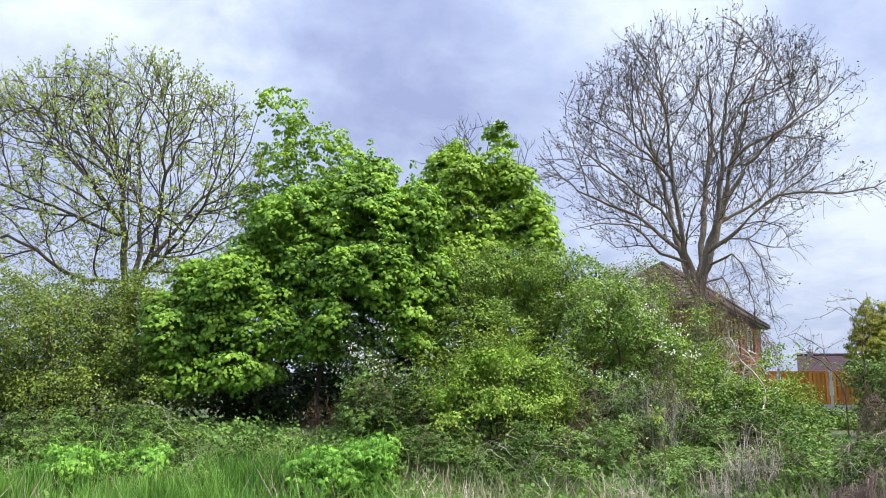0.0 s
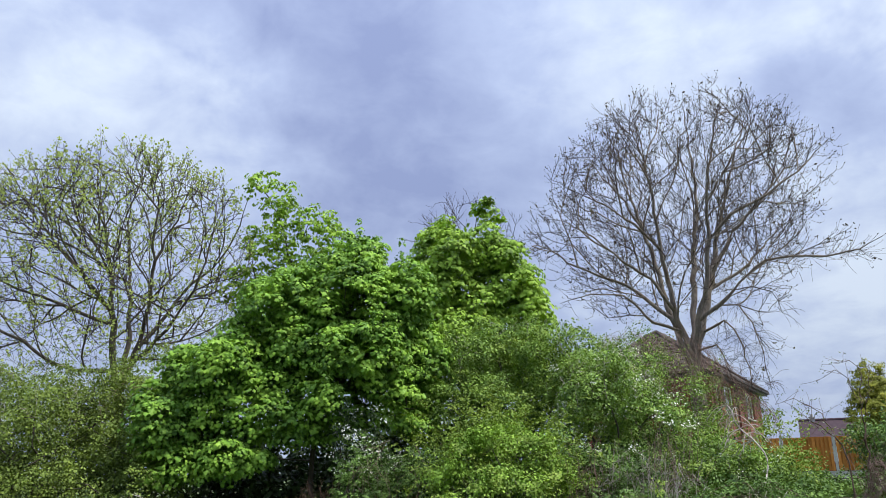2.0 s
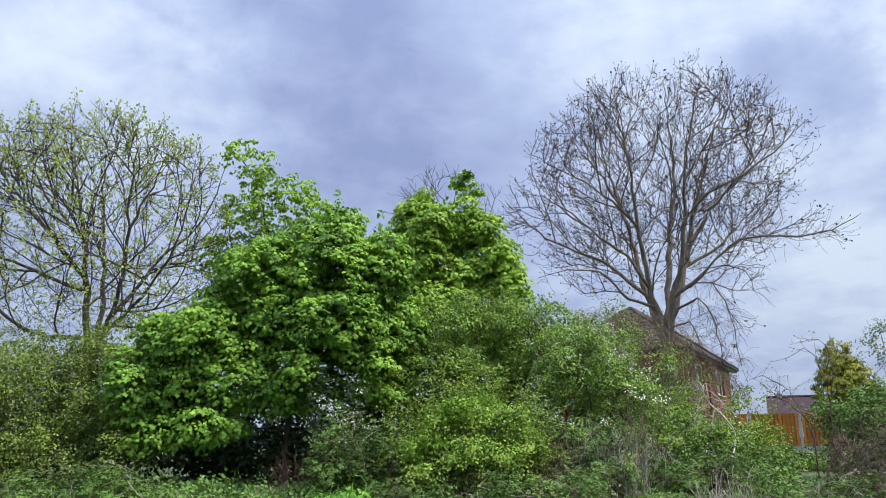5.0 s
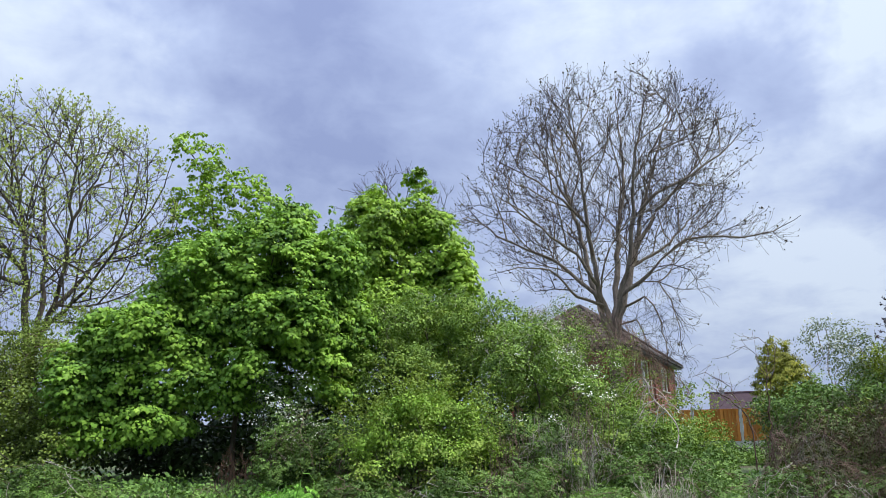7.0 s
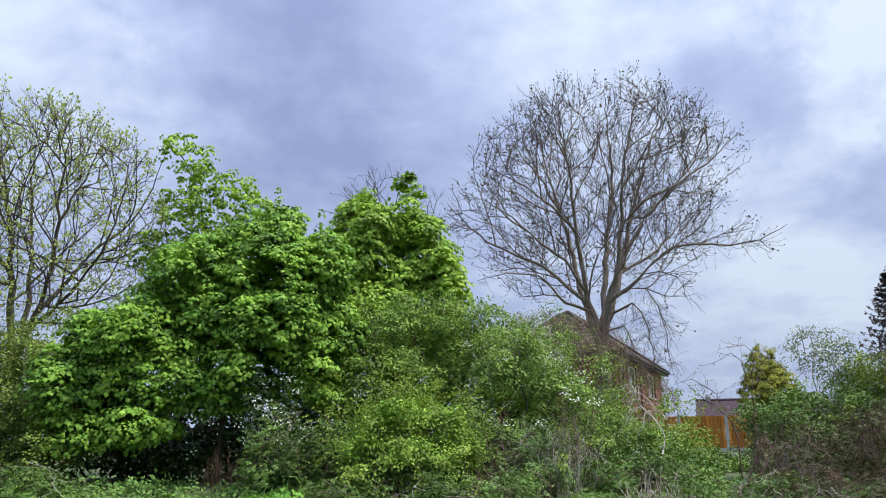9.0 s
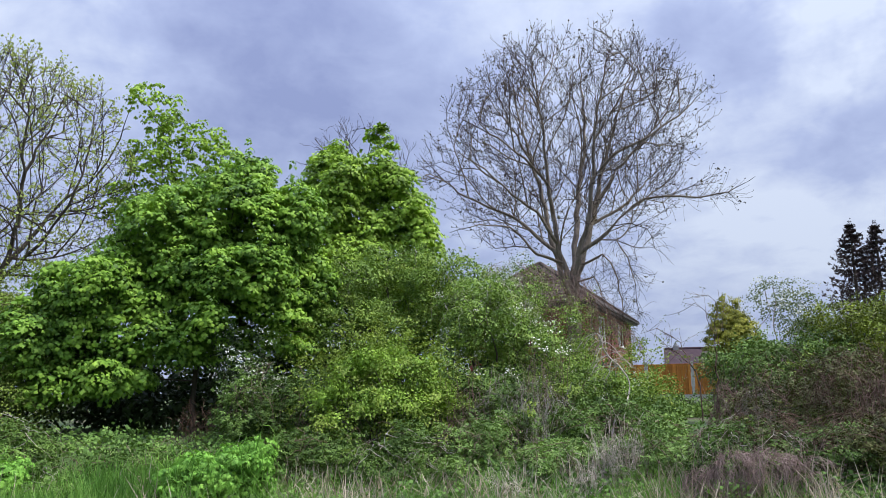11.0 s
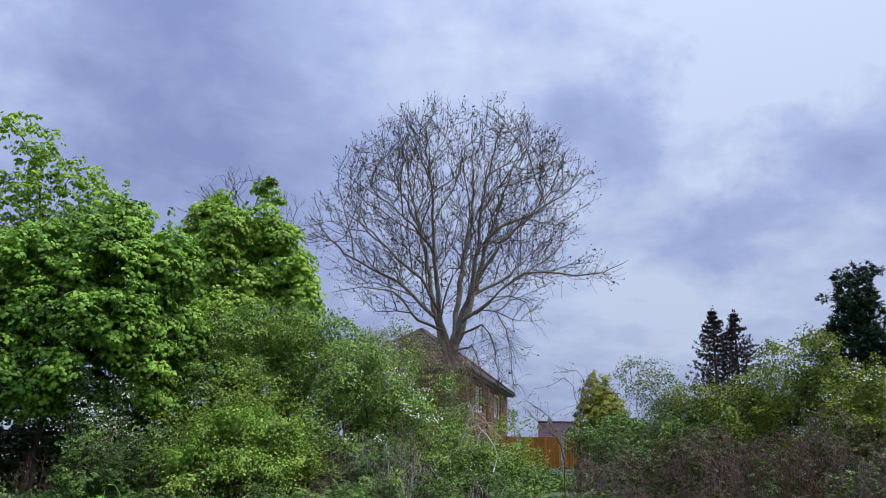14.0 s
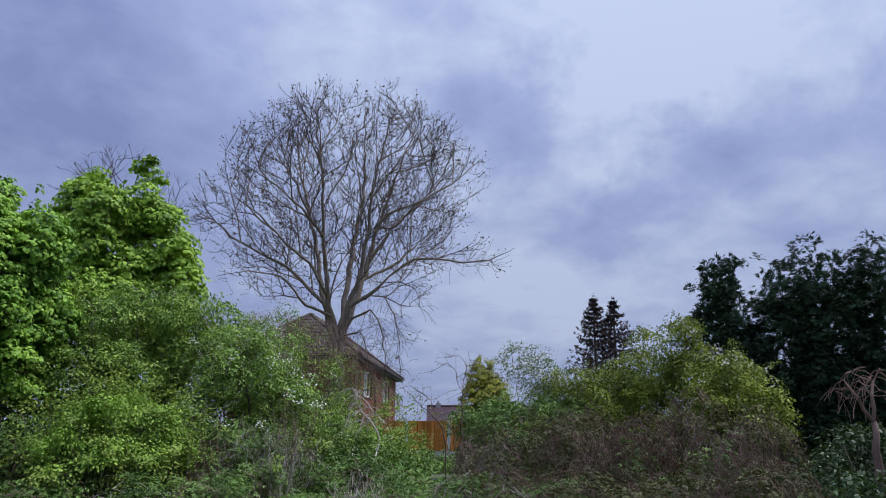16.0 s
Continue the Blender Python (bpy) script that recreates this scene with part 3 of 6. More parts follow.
def bare_ash():
    """Five stems from a short trunk, long limbs that sweep upwards, and a mop of fine twigs on the side of the fence."""
    base = (6.95, 20.4, gz(6.95, 20.4) - 0.1)
    tree = thing("bare_ash_tree", base, "tall bare ash tree with a rounded crown of fine dark twigs", "tree")
    trunks = [
        [(6.90, 20.4, 4.36), (6.61, 20.4, 5.37), (6.40, 20.3, 6.50), (6.24, 20.2, 7.65), (6.16, 20.1, 8.81), (6.00, 20.0, 9.98), (5.82, 19.9, 11.33)],
        [(6.71, 20.4, 4.55), (6.48, 20.8, 5.86), (6.32, 21.1, 7.39), (6.06, 21.4, 8.71), (5.78, 21.6, 10.05), (5.70, 21.8, 11.64)],
        [(6.98, 20.4, 4.47), (7.08, 20.2, 5.34), (7.36, 20.0, 6.29), (7.48, 19.8, 7.57), (7.52, 19.6, 8.86), (7.75, 19.4, 10.16), (8.02, 19.3, 11.35)],
        [(7.05, 20.4, 4.56), (7.47, 20.7, 5.60), (7.87, 21.0, 6.61), (8.26, 21.3, 7.85), (8.83, 21.6, 9.43), (9.48, 21.9, 11.10), (10.14, 22.1, 12.61)],
        [(6.95, 20.4, 4.55), (7.26, 20.9, 5.98), (7.65, 21.5, 7.71), (8.11, 22.0, 9.35), (8.22, 22.4, 11.24), (8.22, 22.6, 13.14)],
    ]
    limbs_left = [
        [(6.51, 20.4, 5.70), (5.79, 19.8, 6.45), (4.97, 19.4, 6.82), (4.23, 19.2, 7.46), (3.44, 19.1, 7.88), (2.83, 19.1, 7.98)],
        [(6.58, 20.4, 5.29), (6.07, 20.9, 5.96), (5.52, 21.2, 6.61), (4.69, 21.3, 6.94), (3.84, 21.3, 7.34), (3.04, 21.2, 8.02), (2.65, 21.2, 8.49)],
        [(6.60, 20.4, 5.04), (5.74, 19.8, 5.25), (4.89, 19.2, 5.87), (3.96, 18.8, 5.83), (3.10, 18.6, 5.56)],
        [(6.26, 20.3, 7.34), (5.57, 20.0, 8.07), (4.69, 19.7, 8.53), (3.69, 19.5, 8.97)],
        [(6.43, 21.0, 8.24), (5.76, 21.6, 9.31), (5.11, 22.0, 10.45), (4.67, 22.2, 11.37)],
        [(6.09, 20.0, 9.46), (5.40, 19.4, 10.21), (4.82, 19.1, 11.10)],
    ]
    limbs_right = [
        [(7.26, 20.2, 5.42), (7.82, 19.8, 5.89), (8.29, 19.5, 6.44), (8.72, 19.3, 6.78), (9.37, 19.0, 6.80), (10.05, 18.7, 6.69), (10.81, 18.4, 6.79), (11.52, 18.2, 7.20)],
        [(7.48, 19.8, 7.57), (8.04, 19.4, 8.10), (8.87, 19.1, 8.52), (9.75, 18.9, 9.12), (10.71, 18.8, 10.02)],
        [(7.93, 20.9, 7.03), (8.71, 21.0, 8.14), (9.64, 21.0, 9.07), (10.46, 21.0, 10.21), (11.02, 21.0, 11.38)],
        [(7.51, 19.6, 8.69), (8.05, 19.2, 9.50), (8.61, 19.0, 10.38), (9.04, 18.9, 11.13)],
        [(7.96, 20.7, 6.29), (8.95, 21.2, 7.04), (9.92, 21.6, 7.98), (10.94, 21.8, 9.01)],
    ]
    hanging = [
        [(7.62, 20.2, 5.59), (7.98, 19.6, 5.65), (8.15, 19.2, 5.10), (8.21, 19.0, 4.29), (8.22, 18.9, 3.52)],
        [(7.37, 20.3, 5.03), (7.60, 19.6, 5.24), (7.77, 19.2, 4.70), (7.81, 19.0, 3.91), (7.81, 18.9, 3.07)],
        [(7.90, 20.0, 5.89), (8.38, 19.5, 6.12), (8.74, 19.2, 5.90), (8.86, 19.0, 5.31)],
        [(7.18, 20.3, 4.54), (7.30, 19.6, 4.60), (7.38, 19.2, 3.93), (7.41, 19.1, 3.16)],
    ]
    fork = (6.92, 20.4, 3.7)
    stems = [[fork] + s for s in trunks] + limbs_left + limbs_right + hanging
    pts, par = limb_chain(base, stems, 0.26)
    stem = np.array(pts)
    r = np.random.default_rng(3)
    lobes = [(7.2, 20.4, 8.85, 3.6, 3.0, 3.3), (9.1, 20.4, 9.7, 1.8, 2.2, 2.0), (5.3, 20.4, 9.0, 2.0, 2.3, 2.4), (4.2, 20.2, 7.6, 1.7, 2.0, 1.5), (5.0, 19.7, 6.1, 1.8, 1.6, 0.9), (8.6, 20.2, 7.6, 1.6, 2.0, 1.6), (10.3, 19.0, 9.5, 0.95, 0.9, 0.9)]
    arm = [(8.9 + 0.4 * k, 19.2 - 0.17 * k, 6.75 + 0.05 * k, 0.55, 0.6, 0.42) for k in range(6)]
    hang = [(7.7, 19.3, 4.4, 0.7, 0.7, 1.2), (8.3, 19.1, 4.8, 0.5, 0.6, 1.1), (8.7, 19.3, 5.7, 0.6, 0.7, 0.6)]
    P, parent, tips = grow(pts, par, lobes + arm + hang, (6.95, 20.4, 5.0), r, (0.6, 0.42, 0.3), (2.4, 1.2, 0.6), (54, 54, 52), rise=0.03, outward=0.34, twiglet=0.24, clear=1.6)
    for n, longest in ((700, 1.6), (1100, 1.1), (1500, 0.7)):
        P, parent, more = fill_twigs(P, parent, lobes, n, longest, r)
        tips = np.concatenate([tips, more])
    P, parent, more = add_shoots(P, parent, tips[-2400:], unit(r.normal(size=(2400, 3)) * 0.5 + unit(P[tips[-2400:]] - np.array([7.0, 20.4, 7.0])) + np.array([0, 0, 0.3])), 0.12 + 0.16 * r.random(2400), 2, 0.15, r)
    tips = np.concatenate([tips, more])
    low = r.choice(np.where((P[:, 2] > 2.2) & (P[:, 2] < 5.2) & (np.abs(P[:, 0] - 6.95) < 0.8))[0], 70)
    P, parent, more = add_shoots(P, parent, low, unit(r.normal(size=(70, 3)) + np.array([0, -0.3, 0.2])), 0.4 + 0.6 * r.random(70), 5, -0.06, r)
    drop = r.choice(np.where((stem[:, 0] > 7.2) & (stem[:, 2] < 6.0) & (stem[:, 1] < 20.0))[0], 380)
    P, parent, more = add_shoots(P, parent, drop, unit(r.normal(size=(380, 3)) * 0.8 + np.array([0.15, -0.1, 0.0])), 0.25 + 0.5 * r.random(380), 8, -0.13, r)
    out = r.choice(np.where((stem[:, 0] > 8.6) & (stem[:, 0] < 10.9) & (stem[:, 2] > 6.2) & (stem[:, 2] < 7.5) & (stem[:, 1] < 19.4))[0], 110)
    P, parent, more = add_shoots(P, parent, out, unit(r.normal(size=(110, 3)) * 0.8 + np.array([0.7, -0.2, -0.1])), 0.25 + 0.5 * r.random(110), 6, 0.1, r)
    tips = np.concatenate([tips, more])
    rad, kids = thickness(parent, 0.0035, 2.6)
    # the five stems keep their girth well up into the crown
    lead = np.zeros(len(pts))
    for k in range(len(pts) - 1, 0, -1):
        lead[par[k]] = max(lead[par[k]], lead[k] + 0.26)
    rad[:len(pts)] = np.maximum(rad[:len(pts)], np.where(stem[:, 2] < 3.8, 0.21, np.minimum(0.006 + 0.0122 * lead, 0.084)))
    slack = (stem[:, 1] < 19.75) & (stem[:, 2] < 6.2) & (stem[:, 0] > 7.2)
    rad[:len(pts)][slack] = np.minimum(rad[:len(pts)][slack], 0.009 + 0.006 * lead[slack])
    for k in range(1, len(rad)):
        rad[k] = min(rad[k], rad[parent[k]])
    wood(tree, P, parent, rad, ASH_BARK, TWIG, 0.05, 0.012, 160)
    n = len(tips)
    v, f = scattered(LEAF_SMALL, P[tips] - np.array(tree.location), r.normal(size=(n, 3)) * 0.5 + np.array([0, 0, 0.6]), random_dirs(n, r), 0.03 + 0.035 * r.random(n))
    pick = r.choice(n, int(n * 0.12), replace=False)
    v2, f2 = scattered(LEAF_OVAL, P[tips[pick]] - np.array(tree.location), random_dirs(len(pick), r), random_dirs(len(pick), r), 0.06 + 0.035 * r.random(len(pick)))
    tri_mesh("bud_growth", *joined((v, f), (v2, f2)), ASH_BUD, tree, False, "dark clustered flower buds", "stuff")


def budding_tree():
    base = (-7.0, 16.7, gz(-7.0, 16.7) - 0.1)
    tree = thing("budding_tree", base, "broad many-stemmed tree just coming into yellow-green leaf", "tree")
    trunks = [
        [(-7.13, 16.7, 3.81), (-7.27, 16.7, 4.84), (-7.38, 16.6, 6.00), (-7.61, 16.5, 7.10), (-7.87, 16.4, 8.22)],
        [(-6.91, 16.7, 3.82), (-7.00, 17.0, 4.91), (-7.24, 17.3, 6.19), (-7.50, 17.5, 7.52), (-7.52, 17.6, 8.87)],
        [(-6.77, 16.7, 3.95), (-6.45, 16.5, 4.94), (-6.28, 16.2, 5.91), (-6.23, 15.9, 6.99), (-6.02, 15.7, 8.10)],
    ]
    limbs = [
        [(-6.71, 16.6, 4.32), (-6.27, 16.8, 4.88), (-5.82, 17.0, 5.66), (-5.07, 17.1, 6.42), (-4.66, 17.2, 7.32), (-4.49, 17.2, 8.18)],
        [(-6.74, 16.6, 4.06), (-5.99, 16.0, 4.35), (-5.47, 15.6, 4.75), (-4.97, 15.4, 5.59), (-4.70, 15.3, 6.56), (-4.65, 15.2, 7.40)],
        [(-7.31, 16.7, 5.10), (-7.84, 16.2, 5.88), (-8.47, 15.9, 6.69), (-9.08, 15.7, 7.52), (-9.49, 15.6, 8.26)],
        [(-7.36, 16.6, 5.87), (-8.32, 16.9, 6.88), (-9.06, 17.1, 7.92), (-9.55, 17.2, 8.81)],
        [(-7.24, 16.7, 4.71), (-8.06, 17.0, 5.15), (-8.99, 17.2, 5.56), (-10.02, 17.3, 5.94), (-11.17, 17.3, 6.54)],
        [(-7.08, 16.6, 3.93), (-7.61, 15.8, 3.74), (-7.91, 15.4, 3.85), (-8.38, 15.1, 4.26), (-9.11, 14.9, 4.62)],
        [(-6.66, 16.6, 4.06), (-5.87, 15.9, 3.94), (-5.16, 15.4, 3.90), (-4.67, 15.2, 4.35)],
        [(-6.84, 16.6, 3.55), (-5.87, 15.7, 3.34), (-5.24, 15.2, 3.43), (-4.84, 15.0, 3.56)],
        [(-7.61, 16.5, 7.10), (-7.86, 16.0, 7.65), (-8.10, 15.8, 8.37)],
        [(-6.30, 16.2, 6.30), (-5.79, 16.3, 7.40), (-5.51, 16.4, 8.40)],
    ]
    pts, par = limb_chain(base, [[(-7.0, 16.7, 3.3)] + s for s in trunks] + limbs, 0.26)
    stem = np.array(pts)
    lobes = [(-7.3, 16.6, 6.2, 2.9, 2.6, 2.7), (-9.2, 16.2, 6.0, 2.2, 2.2, 2.4), (-5.6, 16.4, 6.1, 1.6, 2.0, 2.1), (-10.6, 16.0, 5.8, 1.8, 1.8, 2.2), (-8.4, 15.6, 4.4, 2.4, 1.6, 1.1), (-6.2, 15.7, 4.4, 1.4, 1.4, 0.9)]
    r = np.random.default_rng(11)
    P, parent, tips = grow(pts, par, lobes, (-7.0, 16.7, 4.0), r, (0.42, 0.34, 0.3), (2.4, 1.2, 0.6), (54, 54, 52), rise=0.02, outward=0.3, twiglet=0.22, clear=1.2)
    for n, longest in ((500, 1.5), (800, 1.0), (1000, 0.7)):
        P, parent, more = fill_twigs(P, parent, lobes, n, longest, r, 0.7)
        tips = np.concatenate([tips, more])
    low = r.choice(np.where((P[:, 2] > 3.4) & (P[:, 2] < 6.0))[0], 500)
    P, parent, more = add_shoots(P, parent, low, unit(r.normal(size=(500, 3)) + np.array([0, -0.4, -0.1])), 0.4 + 0.7 * r.random(500), 6, 0.0, r)
    tips = np.concatenate([tips, more, more - 500, more - 1000])
    rad, kids = thickness(parent, 0.0035, 2.6)
    lead = np.zeros(len(pts))
    for k in range(len(pts) - 1, 0, -1):
        lead[par[k]] = max(lead[par[k]], lead[k] + 0.26)
    rad[:len(pts)] = np.maximum(rad[:len(pts)], np.minimum(0.006 + 0.011 * lead, 0.066))
    for k in range(1, len(rad)):
        rad[k] = min(rad[k], rad[parent[k]])
    wood(tree, P, parent, rad, DARK_BARK, TWIG, 0.045, 0.012, 160)
    # leaves open first at the ends of the twigs, most of them high in the crown
    h = np.clip((P[tips][:, 2] - 4.2) / 4.0, 0, 1)
    open_tips = tips[r.random(len(tips)) < 0.55 + 0.4 * h]
    at = np.repeat(open_tips, 3)
    n = len(at)
    v, f = scattered(LEAF_SMALL, P[at] - np.array(base) + r.normal(size=(n, 3)) * 0.03, r.normal(size=(n, 3)) + np.array([0, 0, 0.5]), random_dirs(n, r), 0.04 + 0.05 * r.random(n))
    tri_mesh("crown", v, f, BUD, tree, False, "sparse opening yellow-green leaves")


def spaced(p, out, apart):
    """Thin places out, so that no two share one cell of a grid."""
    seen, keep = set(), []
    for k, q in enumerate(np.floor(p / apart).astype(int)):
        if tuple(q) not in seen:
            seen.add(tuple(q))
            keep.append(k)
    return p[keep], out[keep]


def sprays(p, out, per, radius, size, r, flat=0.42, vary=0.28, hang=0.3, loose=0.3):
    """Leaves at the ends of shoots: each spray is a small umbrella whose leaves overlap and hang over its rim."""
    n = len(p) * per
    axis = np.repeat(unit(out * 0.55 + np.array([0, 0, 1.0]) + r.normal(size=out.shape) * 0.22), per, 0)
    rad = np.repeat(radius * (0.65 + 0.7 * r.random(len(p))), per)
    side = unit(np.cross(axis, unit(r.normal(size=(n, 3)))))
    th = 1.55 * r.random(n) ** 0.75
    way = side * np.sin(th)[:, None] + axis * np.cos(th)[:, None] * flat
    pos = np.repeat(p, per, 0) + way * (rad * (0.7 + 0.35 * r.random(n)))[:, None]
    tip = unit(side * np.cos(th)[:, None] - axis * np.sin(th)[:, None] + side * 0.35 + np.array([0, 0, -hang]) + r.normal(size=(n, 3)) * loose)
    nor = unit(way + axis * 0.5 + r.normal(size=(n, 3)) * loose * 0.85)
    return pos, tip, nor, size * (1 - vary + 2 * vary * r.random(n))


def draped(r, lobe, n, radius, fall=1.0, pieces=7, swirl=0.45):
    """Stems that lie over a mound and hang down its sides."""
    c, size = np.array(lobe[:3]), np.array(lobe[3:6])
    th0, th1 = r.uniform(0.05, 1.1, n), r.uniform(0.4, 1.3, n) * fall
    ph, dph, k = r.random(n) * 2 * math.pi, r.normal(size=n) * swirl, r.uniform(0.82, 1.1, n)
    P, par = [], []
    for j in range(pieces + 1):
        u = j / pieces
        th, f = th0 + th1 * u, ph + dph * u
        q = np.stack([np.sin(th) * np.cos(f), np.sin(th) * np.sin(f), np.cos(th)], 1) * (k + 0.05 * np.sin(5 * u + 9 * k))[:, None]
        P.append(c + q * size + r.normal(size=(n, 3)) * 0.018)
        par.append(np.full(n, -1) if j == 0 else (j - 1) * n + np.arange(n))
    P, par = np.concatenate(P), np.concatenate(par)
    P[:, 2] = np.maximum(P[:, 2], 0.0)
    rad = np.tile(radius * (0.6 + 0.7 * r.random(n)), pieces + 1) * np.repeat(np.linspace(1, 0.5, pieces + 1), n)
    return P, par, rad


def leafy_tree(name, label, foot, height, lobes, clusters, per, spread, leaf, size, material, seed, deep=0.28, droop=0.35, gap=-0.75, scale=1.3, bark=DARK_BARK,
               limbs=260, category="tree", up=0.8, stems=1, flat=0.55, inner=0.25, floor=None, rough=7, young=0, bare=0, apart=0.0, spires=0):
    """A tree or bush: branches grown into its lobes, and clumps of leaves over them."""
    r = np.random.default_rng(seed)
    z = gz(*foot) - 0.08
    base = np.array([foot[0], foot[1], z])
    tree = thing(name, base, label, category)
    pts, par = [base], [-1]
    for k in range(stems):
        a = k * 2.4 + seed
        way = np.array([math.cos(a) * 0.35, math.sin(a) * 0.35, 1.0]) if stems > 1 else np.array([0.02, 0.03, 1.0])
        prev = 0
        m = max(2, int((height - z) / 0.3))
        for j in range(1, m + 1):
            pts.append(base + way * (height - z) * j / m + np.array([math.sin(j + a), math.cos(1.3 * j + a), 0]) * 0.03)
            par.append(prev)
            prev = len(pts) - 1
    if rough:
        lobes = roughen(lobes, r, rough + 5, 0.40, 0.70) if category == "shrub" else roughen(lobes, r, rough)
    P, parent = colonise(in_lobes(lobes, limbs, 0.1, r), pts, par, 0.22, 0.35, 1.5, 60, 0.1, 0.2, r)
    p, o = clusters_on(lobes, clusters, deep, gap, scale, seed * 1.7, r, floor)
    rad, kids = thickness(parent, 0.008, 2.2)
    wood(tree, P, parent, rad, bark, bark, 0.04, 0.012)
    if category == "shrub" and not apart:
        # small-leaved shrubs: the clumps stand apart, so that each keeps a lit top and a dark foot
        p, o = clusters_on(lobes, clusters * 5, deep + 0.1, gap + 0.4, scale * 1.6, seed * 1.7, r, floor)
        p, o = spaced(p, o, spread * 0.92)
        sets = [scattered(leaf, *sprays(p - base, o, max(12, int(per * 0.62)), spread * 0.85, size * 1.15, r, 0.6, 0.4, -0.1, 0.6))]
        spires = spires or len(p) // 22
    elif apart:
        p, o = spaced(p, o, apart)
        sets = [scattered(leaf, *sprays(p - base, o, per, spread, size, r))]
    else:
        sets = [scattered(leaf, *leafy(p - base, o, per, spread, size, flat, droop, up, r))]
    if spires:
        # leading shoots that stand up out of the outline
        k = r.choice(np.where(o[:, 2] > 0.25)[0], spires)
        for step in range(4):
            at = p[k] - base + np.array([0, 0, 0.1 + (0.11 if apart else 0.055) * step]) + r.normal(size=(spires, 3)) * 0.03
            sets.append(scattered(leaf, *sprays(at, o[k] * 0.2, 12, spread * (0.75 - 0.15 * step), size * (1 - 0.12 * step), r, 0.8)))
    if inner:
        q, oo = clusters_on(lobes, int(clusters * inner), 0.8, -2, scale, seed, r, floor)
        sets.append(scattered(leaf, *leafy(q - base, oo, max(4, per // 2), spread * 1.2, size * 1.3, 1.0, droop, up, r)))
    tri_mesh("crown", *joined(*sets), material, tree, kind="stuff")
    if young:
        # lighter shoots that arch out of the mass
        k = r.choice(len(p), min(young, len(p)), replace=False)
        q = (p[k] + o[k] * 0.1 - base)[:, None] + (o[k] + r.normal(size=(len(k), 3)) * 0.5 + np.array([0, 0, 0.3]))[:, None] * np.linspace(0, 0.42, 5)[None, :, None] - np.array([0, 0, 1.0]) * (np.linspace(0, 0.42, 5) ** 2)[None, :, None]
        tri_mesh("young_shoot_growth", *scattered(leaf, *leafy(q.reshape(-1, 3), np.repeat(o[k], 5, 0), 9, 0.11, size * 1.1, 0.8, 0.3, 0.8, r)), YOUNG, tree, False, "bright yellow-green young shoots", "stuff")
    if bare:
        sets = [tubes(*q, q[2] > 0, 3) for q in (draped(r, (l[0] - base[0], l[1] - base[1], l[2] - base[2], l[3] * 1.2, l[4] * 1.2, l[5] * 1.1), bare // 5, 0.0038, 1.0, 7, 0.7) for l in (lobes[3:13] if rough else lobes))]
        tri_mesh("bare_twig_growth", *joined(*sets), GREY_TWIG if seed % 2 else DEAD_TWIG, tree, True, "hanging bare grey twigs", "stuff")
    return tree, base, p, o, r


def blossom(tree, base, p, o, r, count, per=9, spread=0.10, size=0.045, label="sprays of small white flowers"):
    k = r.choice(len(p), min(count, len(p)), replace=False)
    pos, tip, nor, s = leafy(p[k] + o[k] * 0.12 - base, o[k], per, spread, size, 1.2, 0.3, 0.4, r)
    tri_mesh("blossom", *scattered(FLOWER, pos, tip, unit(nor + o[k].repeat(per, 0)), s), PETAL, tree, False, label)


bare_ash()
budding_tree()

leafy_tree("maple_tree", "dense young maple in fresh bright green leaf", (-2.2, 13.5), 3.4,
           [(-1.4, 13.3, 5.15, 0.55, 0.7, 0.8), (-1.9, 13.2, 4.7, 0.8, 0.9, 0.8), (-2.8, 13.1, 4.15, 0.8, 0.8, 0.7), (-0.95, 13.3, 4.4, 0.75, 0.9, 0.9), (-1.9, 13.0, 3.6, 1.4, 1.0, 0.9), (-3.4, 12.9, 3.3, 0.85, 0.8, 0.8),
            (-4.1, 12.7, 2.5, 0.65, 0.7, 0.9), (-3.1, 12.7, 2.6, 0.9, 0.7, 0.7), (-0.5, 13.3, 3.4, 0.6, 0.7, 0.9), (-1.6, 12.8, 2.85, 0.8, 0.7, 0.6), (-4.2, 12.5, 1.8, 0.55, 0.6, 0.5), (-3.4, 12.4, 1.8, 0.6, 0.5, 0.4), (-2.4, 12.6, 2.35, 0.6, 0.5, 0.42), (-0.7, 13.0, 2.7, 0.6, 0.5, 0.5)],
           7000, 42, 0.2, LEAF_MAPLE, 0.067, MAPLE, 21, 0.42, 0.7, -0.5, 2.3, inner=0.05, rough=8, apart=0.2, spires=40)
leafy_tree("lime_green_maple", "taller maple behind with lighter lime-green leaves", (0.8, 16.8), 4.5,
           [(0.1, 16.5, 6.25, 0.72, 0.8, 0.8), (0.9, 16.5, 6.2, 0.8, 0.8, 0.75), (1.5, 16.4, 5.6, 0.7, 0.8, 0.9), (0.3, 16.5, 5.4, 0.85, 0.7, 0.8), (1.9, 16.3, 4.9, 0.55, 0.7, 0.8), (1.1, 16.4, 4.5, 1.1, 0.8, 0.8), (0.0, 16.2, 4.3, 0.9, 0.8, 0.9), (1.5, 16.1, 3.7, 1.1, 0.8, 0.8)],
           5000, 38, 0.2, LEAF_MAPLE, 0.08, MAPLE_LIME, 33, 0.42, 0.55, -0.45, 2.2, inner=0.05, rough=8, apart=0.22)
